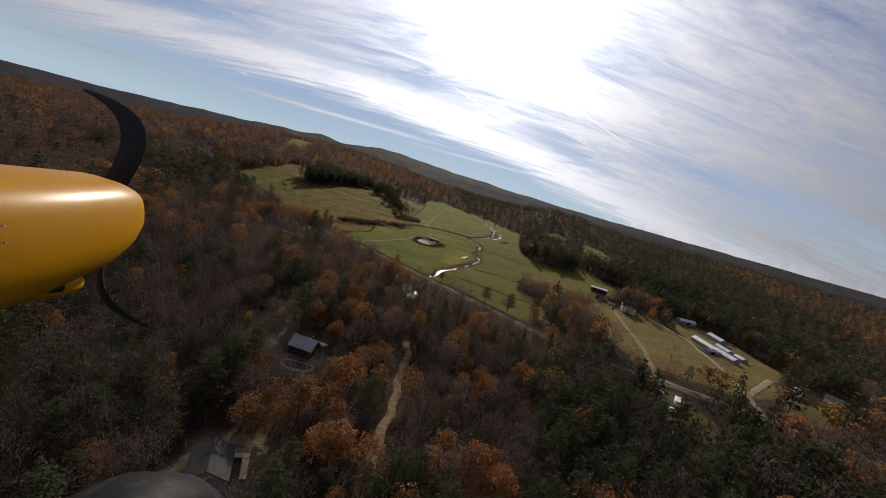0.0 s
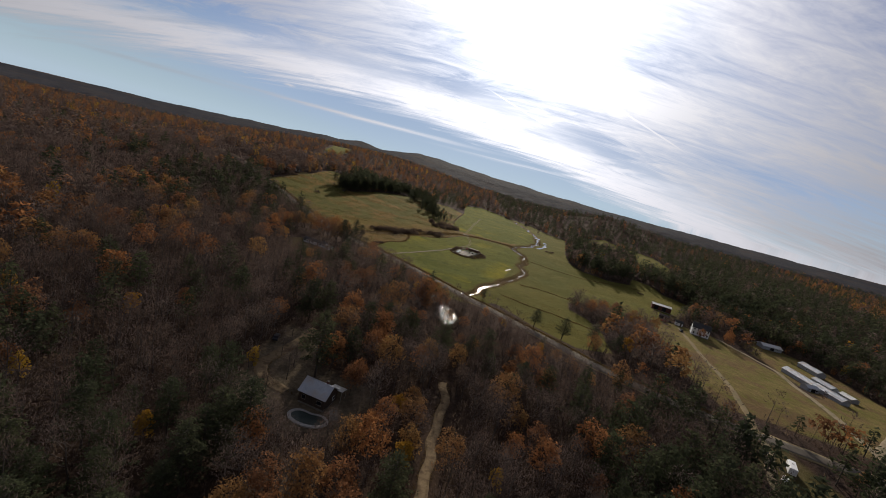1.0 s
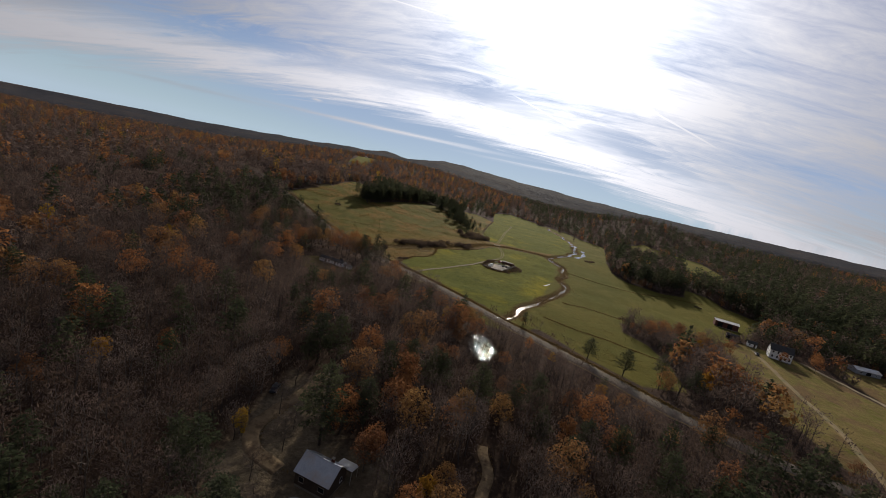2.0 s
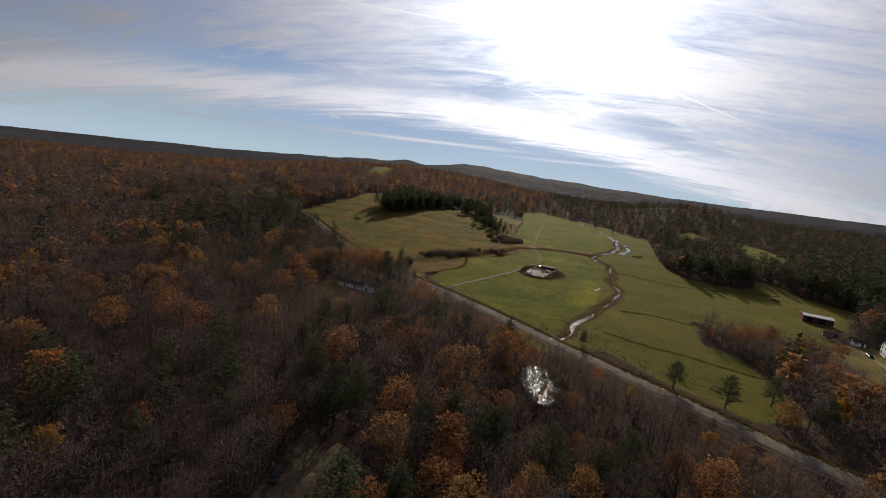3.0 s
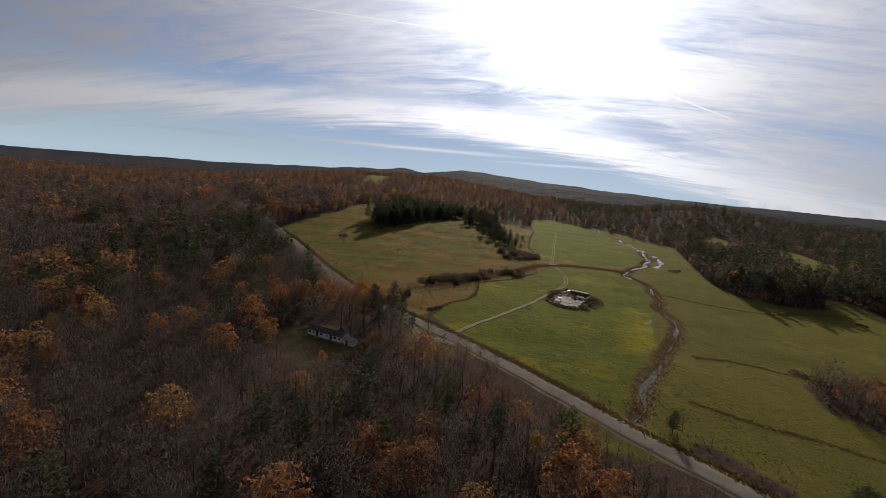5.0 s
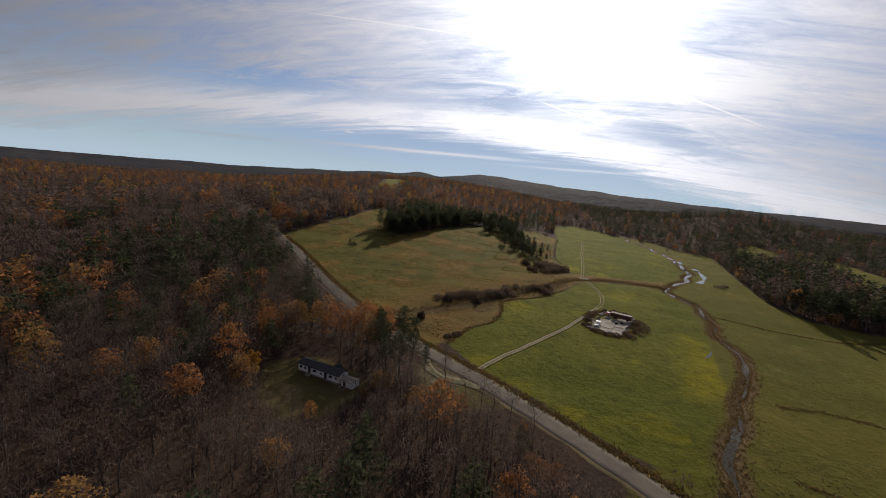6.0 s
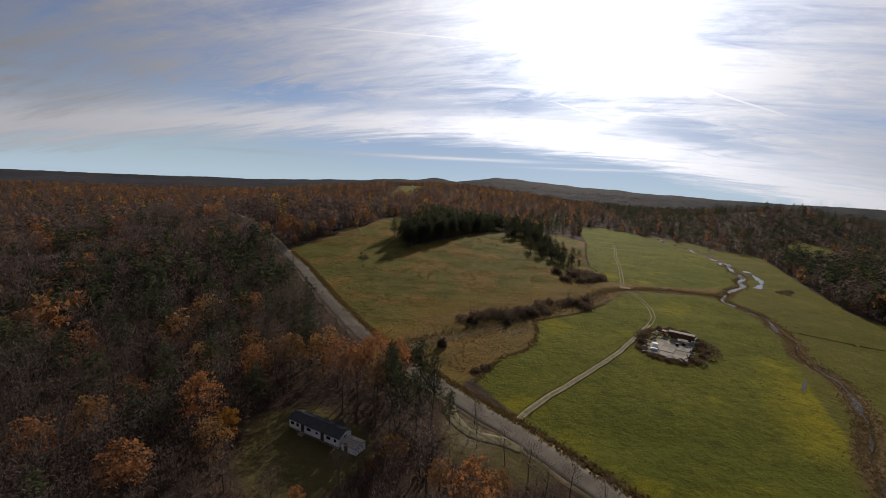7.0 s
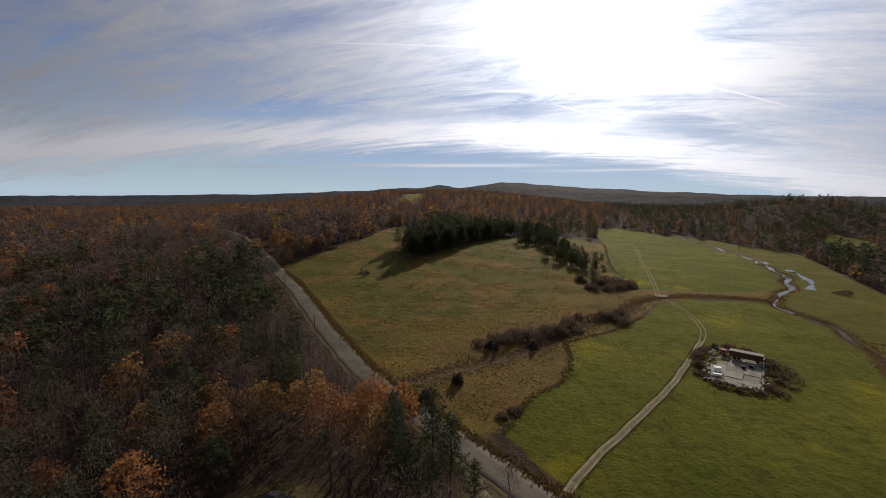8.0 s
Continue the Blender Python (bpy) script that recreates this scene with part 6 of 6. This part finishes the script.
rail_fence([(-62, 304.5), (-59.5, 302.6), (-57, 300.8), (-54.5, 299), (-52, 297.4)])
rail_fence([(-61, 302), (-58.5, 299.6), (-55.5, 297.6)])
rail_fence([(-45.5, 293.5), (-43, 291.5), (-40.5, 289.8)])
rail_fence([(-200 + 2.2 * i, 443 + 3.6 * i) for i in range(8)] + [(-184 + 1.6 * i, 472 + 3.6 * i) for i in range(5)] + [(-180 - 2.4 * i, 492 + 3 * i) for i in range(5)], 2, "dark rail fence round a hill garden")
culvert = thing("culvert", on_ground(0.5, 465.5, 0, 0.05), "short concrete culvert carrying a farm lane", "culvert")
for k in (-2.6, 2.6):
    part("headwall", box((0.4, 5.0, 0.7), (k, 0, -0.3), 0.03), M["concrete"], culvert)
part("deck", box((4.8, 4.6, 0.2), (0, 0, -0.12), 0.02), M["gravel"], culvert)

# pond by the road
pond = outline_slab([tuple(p) for p in spline(POND + POND[:1], 2.0)[:-1]], -0.15, 0.0)
me = bpy.data.meshes.new("pond")
pond.to_mesh(me)
pond.free()
me.materials.append(M["rippled_water"])
ob = tagged(new("pond", me), "small woodland pond reflecting the sun", "pond", kind="structure")
ob.location.z = float(rise(np.array([-2.0]), np.array([224.0]))[0]) - 0.1


# ---- brush, reeds and grass ----
def tufts(name, x, y, size, material, tall, label, per=4, spread=0.35, category="brush"):
    """Ragged upright sprays standing on the ground."""
    n = len(x)
    z = ground(x, y)
    cx = np.repeat(x, per) + rng.normal(size=n * per) * spread * size
    cy = np.repeat(y, per) + rng.normal(size=n * per) * spread * size
    s = size * rng.uniform(0.6, 1.3, n * per)
    a = rng.uniform(0, 6.283, n * per)
    up = tall * s * rng.uniform(0.7, 1.2, n * per)
    base = np.stack((cx, cy, np.repeat(z, per) - 0.03), 1)
    w = np.stack((np.cos(a) * s * 0.4, np.sin(a) * s * 0.4, np.zeros(n * per)), 1)
    tip = base + np.stack((rng.normal(size=n * per) * s * 0.35, rng.normal(size=n * per) * s * 0.35, up), 1)
    v = np.stack((base - w, base + w, tip), 1).reshape(-1, 3)
    me = mesh_of(name, v, np.arange(len(v)).reshape(-1, 3), [material])
    me.attributes.new("tint", "FLOAT", "FACE").data.foreach_set("value", np.repeat(rng.uniform(size=n), per).astype(np.float32))
    return tagged(new(name, me), label, category, kind="stuff")


def strip_points(line, half, n):
    p = spline(line, 1.0)
    i = rng.integers(0, len(p), n)
    return p[i, 0] + rng.normal(size=n) * half, p[i, 1] + rng.normal(size=n) * half


def thicket(name, centres, n, size, label, tall=1.5, spread=(1.0, 1.0)):
    """Mounds of dense leafless twigs."""
    xs, ys, zs = [], [], []
    for x, y, r in centres:
        a, q, top = rng.uniform(0, 6.283, n), r * np.sqrt(rng.uniform(size=n)), tall * rng.uniform(0.55, 1.15)
        xs.append(x + np.cos(a) * q)
        ys.append(y + np.sin(a) * q)
        zs.append(rng.uniform(0.0, 1.0, n) * top * np.sqrt(np.clip(1.05 - (q / r) ** 2, 0, 1)))
    x, y, z = map(np.concatenate, (xs, ys, zs))
    at = np.stack((x, y, ground(x, y) + z), 1)
    out = np.tile((0.0, 0.0, 1.0), (len(at), 1))
    v, f = sprays(at, size, 0.0, out, 1.3)
    me = mesh_of(name, v, f, [M["shrub"]])
    me.attributes.new("tint", "FLOAT", "FACE").data.foreach_set("value", rng.uniform(size=len(f)).astype(np.float32))
    return tagged(new(name, me), label, "brush", kind="stuff")


clumps = []
for x, y, r in ((-70, 379, 4.0), (-65, 382, 4.6), (-60, 386, 4.6), (-54, 391, 5.0), (-49, 396, 4.6), (-44, 401, 3.6), (-35, 415, 4.2), (-29, 419, 4.8), (-24, 424, 3.6), (-22, 470, 4.6), (-17, 477, 5.2), (-13, 484, 4.0), (-24, 486, 5.0), (-34, 466, 3.2), (-29, 477, 4.2), (-40, 480, 2.2), (-86, 330, 2.0), (-83, 334, 1.6), (-78, 345, 1.3), (-58, 377, 1.2), (-72, 372, 1.0)):
    clumps += [(x, y, r)] + [(x + rng.normal() * r * 0.7, y + rng.normal() * r * 0.6, r * rng.uniform(0.5, 0.9)) for _ in range(3)]
thicket("marsh_thicket", clumps, 300, 0.55, "dense leafless brown alder thicket in marsh", 3.5)
ring = [(4.6 + 13.5 * math.cos(t) * 0.75 + 5.5 * math.sin(t) * 1.0, 380.6 + 17.5 * math.sin(t) - 4.0 * math.cos(t) * 0.8, 1.7 + 0.6 * math.sin(5 * t)) for t in np.linspace(0, 6.283, 44, endpoint=False)]
rx = np.concatenate([q[0] + rng.normal(size=55) * q[2] * 0.75 for q in ring])
ry = np.concatenate([q[1] + rng.normal(size=55) * q[2] * 0.75 for q in ring])
tufts("foundation_weeds", rx, ry, 0.42, M["reed"], 0.9, "tan and brown weeds ringing an old foundation")
thicket("foundation_brush", ring[::3] + [(-5, 384, 2.5), (-6.5, 379, 2.2), (-3, 389, 2.5), (19, 382, 2.6), (18, 376, 2.4), (17.5, 388, 2.2), (15, 371, 2.2), (10, 364, 2.0), (14, 394, 2.2), (-8, 372, 2.0)], 120, 0.5, "brown brush beside an old foundation", 1.7)
thicket("garden_hedge", [(-203, 462, 2.2), (-200, 465, 2.4), (-197, 468, 2.4), (-194, 472, 2.4), (-192, 476, 2.2), (-206, 459, 2.2), (-209, 457, 2.2)], 170, 0.5, "dense dark hedge before a hill garden", 2.4)
thicket("pasture_brush", [(86, 321, 4), (90, 318, 3), (83, 325, 3), (-152, 438, 3), (95, 500, 4), (100, 505, 3), (170, 420, 3), (118, 480, 4), (-60, 335, 2), (-63, 332, 1.5)], 160, 0.6, "low leafless brush in pasture", 1.4)
thicket("pond_brush", [(rng.uniform(-10, 6), rng.uniform(207, 237), rng.uniform(0.7, 1.6)) for _ in range(60)], 36, 0.55, "leafless brush standing in a flooded pond", 2.6)
vx, vy = strip_points([(p[0] + 4.6 * 0.6, p[1] + 4.6 * 0.8) for p in ROAD[2:16]], 0.9, 7000)
tufts("verge_grass", vx, vy, 0.44, M["reed"], 1.0, "tall dry tan grass along the road verge")
cx_, cy_ = strip_points([tuple(p) for p in S_CREEK[len(S_CREEK) // 3::3]], 2.0, 11000)
tufts("stream_reeds", cx_, cy_, 0.36, M["reed"], 0.9, "dry brown reeds along stream banks", per=3)
bx_, by_ = strip_points(BROOK, 2.6, 6000)
tufts("marsh_reeds", bx_, by_, 0.42, M["reed"], 0.9, "rusty marsh grass along a ditch", per=3)
for line, n, half in (([(-88, 341), (-80, 352), (-70, 362), (-60, 373), (-53, 384)], 1500, 1.8), ([(-27, 470), (-20, 458), (-12, 452)], 160, 1.6), ([(-56, 366), (-52, 372)], 140, 1.4), ([(-20, 427), (-12, 440)], 120, 1.2)):
    qx, qy = strip_points(line, half, n)
    tufts("pale_reeds", qx, qy, 0.46, M["pale_reed"], 0.8, "bleached pale reeds in wet marsh ground", per=3)
for line, n in (([(60, 424), (90, 414), (117, 414), (150, 428), (180, 434)], 700), ([(46, 324), (62, 326), (80, 322), (100, 314)], 400), ([(30, 283), (45, 277), (62, 272), (84, 264)], 500), ([(-12, 500), (-16, 530), (-14, 580), (-8, 660)], 250), ([(-62, 325), (-57, 342), (-49, 354), (-46, 367), (-46, 377), (-46, 386), (-29, 404), (-15, 425)], 950)):
    qx, qy = strip_points(line, 0.7, n)
    tufts("ditch_grass", qx, qy, 0.45, M["reed"], 0.7, "line of uncut tan grass across pasture")
for off, n in ((-1.1, 1100), (0.0, 1300), (1.1, 1100)):
    ex, ey = strip_points([(x + off * 0.85, y - off * 0.5) for x, y in LANE], 0.24, n)
    tufts("lane_grass", ex, ey, 0.27, M["grass_tuft"], 0.5, "grass creeping over a gravel lane", per=3, category="grass")
for line, off in ((TRACK, -1.5), (TRACK, 1.5), (TRACK, 0.0), (CABIN_LANE, 2.0)):
    qx, qy = strip_points([(x + off, y) for x, y in line], 0.3, 420 if off else 160)
    tufts("track_weeds", qx, qy, 0.3, M["reed"], 0.6, "dry weeds along a woodland dirt track", per=3)
tx, ty = scatter(-70, 130, 245, 560, 1.7)
patch = ripple(tx, ty, 36, 1) + 0.7 * ripple(tx, ty, 11, 7)
ok = (np.maximum(area_mask(tx, ty, MEADOWS), area_mask(tx, ty, PASTURES)) > 1.0) & (patch > 0.42)
tufts("meadow_tufts", tx[ok], ty[ok], 0.34, M["grass_tuft"], 0.5, "uneven tufts of grass in mown fields", per=3, category="grass")
tx, ty = scatter(10, 70, 240, 325, 1.3)
ok = (area_mask(tx, ty, PASTURES) > 0.5) & (ripple(tx, ty, 20, 3) + np.clip((300 - ty) / 40, -1, 1) > 0.3)
tufts("rough_tussocks", tx[ok], ty[ok], 0.4, M["reed"], 0.5, "rough tan tussocks in wet pasture", per=2, category="grass")
kx, ky = scatter(14, 42, 252, 296, 1.3)
ok = (area_mask(kx, ky, PASTURES) > 0.5) & (ripple(kx, ky, 16, 5) > 0.0) & (rng.uniform(size=len(kx)) < 0.7)
tufts("dark_tussocks", kx[ok], ky[ok], 0.34, M["pine"], 0.6, "dark rush tussocks in wet pasture", per=7, category="grass")
tx, ty = scatter(-200, 0, 330, 600, 1.35)
ok = (area_mask(tx, ty, HILL) > 1) & (ripple(tx, ty, 30, 4) + 0.6 * ripple(tx, ty, 9, 8) > 0.12)
tufts("hill_tufts", tx[ok], ty[ok], 0.46, M["grass_tuft"], 0.6, "coarse grass tufts on the hill pasture", per=3, category="grass")
hx, hy = scatter(-200, 0, 330, 600, 1.5)
ok = (area_mask(hx, hy, HILL) > 1) & (ripple(hx, hy, 40, 2) + 0.5 * ripple(hx, hy, 14, 6) + 0.7 * smooth(60, 12, near_only(hx, hy, S_BROOK, 70)) > 0.30)
tufts("hill_grass", hx[ok], hy[ok], 0.46, M["reed"], 0.6, "scattered tussocks on the hill pasture", per=3)
ux, uy = scatter(-230, 180, 40, 430, 3.2)
ok = in_view(ux, uy) & ~open_ground(ux, uy)
thx, thy = ux[ok], uy[ok]
at = np.stack((thx, thy, ground(thx, thy) + rng.uniform(0.3, 2.5, len(thx))), 1)
at = np.repeat(at, 7, 0) + rng.normal(size=(7 * len(at), 3)) * (1.0, 1.0, 0.6)
v, f = sprays(at, 0.6, 0.0, np.tile((0.0, 0.0, 1.0), (len(at), 1)), 2.0)
me = mesh_of("undergrowth", v, f, [M["shrub"]])
me.attributes.new("tint", "FLOAT", "FACE").data.foreach_set("value", rng.uniform(size=len(f)).astype(np.float32))
tagged(new("undergrowth", me), "brown leafless undergrowth below the trees", "brush", kind="stuff")


# ---- the yellow light aircraft at the start of its flight ----
START = look(PATH[0][1], PATH[0][2], PATH[0][3])
PAINT = surface("yellow_paint", (0.41, 0.185, 0.003), (0.46, 0.215, 0.005), 0.36, 3.0, 8, 0.02, depth=0.002, gloss=0.08)
plane_ob = thing("light_aircraft", START, "yellow light aircraft nose with dark propeller and tyre", "aircraft")


def loft(sections, ring=28, power=2.4):
    """Rounded sections (depth, x, y, half width, half height) joined into one shell, seen from the wing."""
    bm = bmesh.new()
    rows = []
    for d, x, y, w, h in sections:
        row = []
        for i in range(ring):
            t = 2 * math.pi * i / ring
            c, s = math.cos(t), math.sin(t)
            row.append(bm.verts.new((x + w * math.copysign(abs(c) ** (2 / power), c), y + h * math.copysign(abs(s) ** (2 / power), s), -d)))
        rows.append(row)
    for a, b in zip(rows[:-1], rows[1:]):
        for i in range(ring):
            j = (i + 1) % ring
            bm.faces.new((a[i], a[j], b[j], b[i]))
    bm.faces.new(rows[0])
    bm.faces.new(rows[-1][::-1])
    bmesh.ops.recalc_face_normals(bm, faces=bm.faces[:])
    for f in bm.faces:
        f.smooth = True
    return bm


cowl = part("cowling", loft([(0.75, -1.62, -0.035, 0.42, 0.285), (1.12, -1.60, 0.005, 0.41, 0.25), (1.4, -1.60, 0.050, 0.375, 0.238), (1.7, -1.615, 0.108, 0.335, 0.212), (1.84, -1.635, 0.140, 0.305, 0.178), (1.92, -1.65, 0.163, 0.28, 0.145), (1.95, -1.66, 0.172, 0.255, 0.118)], 40, 2.8), PAINT, plane_ob, "glossy yellow engine cowling")
part("nose_ring", loft([(1.952, -1.66, 0.165, 0.257, 0.132), (1.965, -1.66, 0.165, 0.245, 0.122), (1.96, -1.66, 0.165, 0.20, 0.09)]), PAINT, cowl)
for i in range(9):
    t = -0.9 + 0.21 * i
    part("rivet", tube((-1.60 + 0.413 * math.cos(t) ** 0.83 if math.cos(t) > 0 else -1.6, 0.03 + 0.217 * math.sin(t), -1.13), (-1.60 + 0.420 * math.cos(t) ** 0.83 if math.cos(t) > 0 else -1.6, 0.03 + 0.222 * math.sin(t), -1.13), 0.0035, sides=6), M["tin"], cowl)
scoop = part("air_scoop", loft([(1.30, -1.43, -0.14, 0.06, 0.04), (1.5, -1.43, -0.13, 0.075, 0.05), (1.58, -1.43, -0.125, 0.065, 0.045), (1.61, -1.43, -0.125, 0.05, 0.03)], 20), PAINT, plane_ob, "yellow lower air scoop")
# near-black block stands for the shade inside the scoop's mouth
part("outlet", box((0.03, 0.045, 0.11), (-1.362, -0.13, -1.50), 0.01), M["dark"], scoop, "dark block painted as the shade in the scoop's mouth")
prop = part("propeller", tube((-1.66, 0.2, -1.96), (-1.66, 0.2, -2.12), 0.09, 0.06, 16), M["car_dark"], plane_ob, "dark spinner hub")


def blade(sign):
    bm = bmesh.new()
    rows = []
    for i in range(14):
        f = i / 13
        rad, bend = 0.10 + 0.50 * f, 0.17 * f ** 2
        along, across = Vector((-0.22, 0.975, 0)) * sign, Vector((0.975, 0.22, 0)) * sign
        c = Vector((-1.60, 0.2, -2.05)) + along * rad + across * (0.22 * math.sin(f * 2.4) - bend)
        w, th, tw = 0.055 * (1 - 0.75 * f ** 3), 0.018 * (1 - 0.7 * f), radians(50 - 32 * f)
        u = across * math.cos(tw) + Vector((0, 0, -1)) * math.sin(tw)
        n = across * -math.sin(tw) + Vector((0, 0, -1)) * math.cos(tw)
        rows.append([bm.verts.new(c + u * w * a + n * th * b) for a, b in ((-1, 0), (-0.4, 1), (0.4, 0.8), (1, 0), (0.4, -0.6), (-0.4, -0.8))])
    for a, b in zip(rows[:-1], rows[1:]):
        for i in range(6):
            j = (i + 1) % 6
            bm.faces.new((a[i], a[j], b[j], b[i]))
    bm.faces.new(rows[0][::-1])
    bm.faces.new(rows[-1])
    bmesh.ops.recalc_face_normals(bm, faces=bm.faces[:])
    return bm


part("blade", blade(1), M["car_dark"], prop, "dark curved propeller blade")
part("blade", blade(-1), M["car_dark"], prop, "dark curved propeller blade")


def tyre(r, w):
    bm = bmesh.new()
    rows = []
    for i in range(48):
        t = 2 * math.pi * i / 48
        row = []
        for k in range(12):
            q = math.pi * 2 * k / 12
            rr = r - w * 0.42 + w * 0.42 * math.cos(q)
            row.append(bm.verts.new((w * 0.5 * math.sin(q), rr * math.cos(t), rr * math.sin(t))))
        rows.append(row)
    for i in range(48):
        a, b = rows[i], rows[(i + 1) % 48]
        for k in range(12):
            m = (k + 1) % 12
            bm.faces.new((a[k], b[k], b[m], a[m])).smooth = True
    bmesh.ops.recalc_face_normals(bm, faces=bm.faces[:])
    return bm


wheel = part("wheel", tube((-0.66, -0.80, -0.86), (-0.60, -0.80, -0.86), 0.14, sides=20), M["tin"], plane_ob, "grey wheel hub")
part("tyre", tyre(0.345, 0.36), M["black_rubber"], wheel, "scuffed black balloon tyre", at=pose(-0.645, -0.82, -0.82, 0, 0, 12))
part("gear_strut", tube((-0.66, -0.8, -0.86), (-1.5, -0.16, -0.9), 0.03), M["car_dark"], plane_ob)
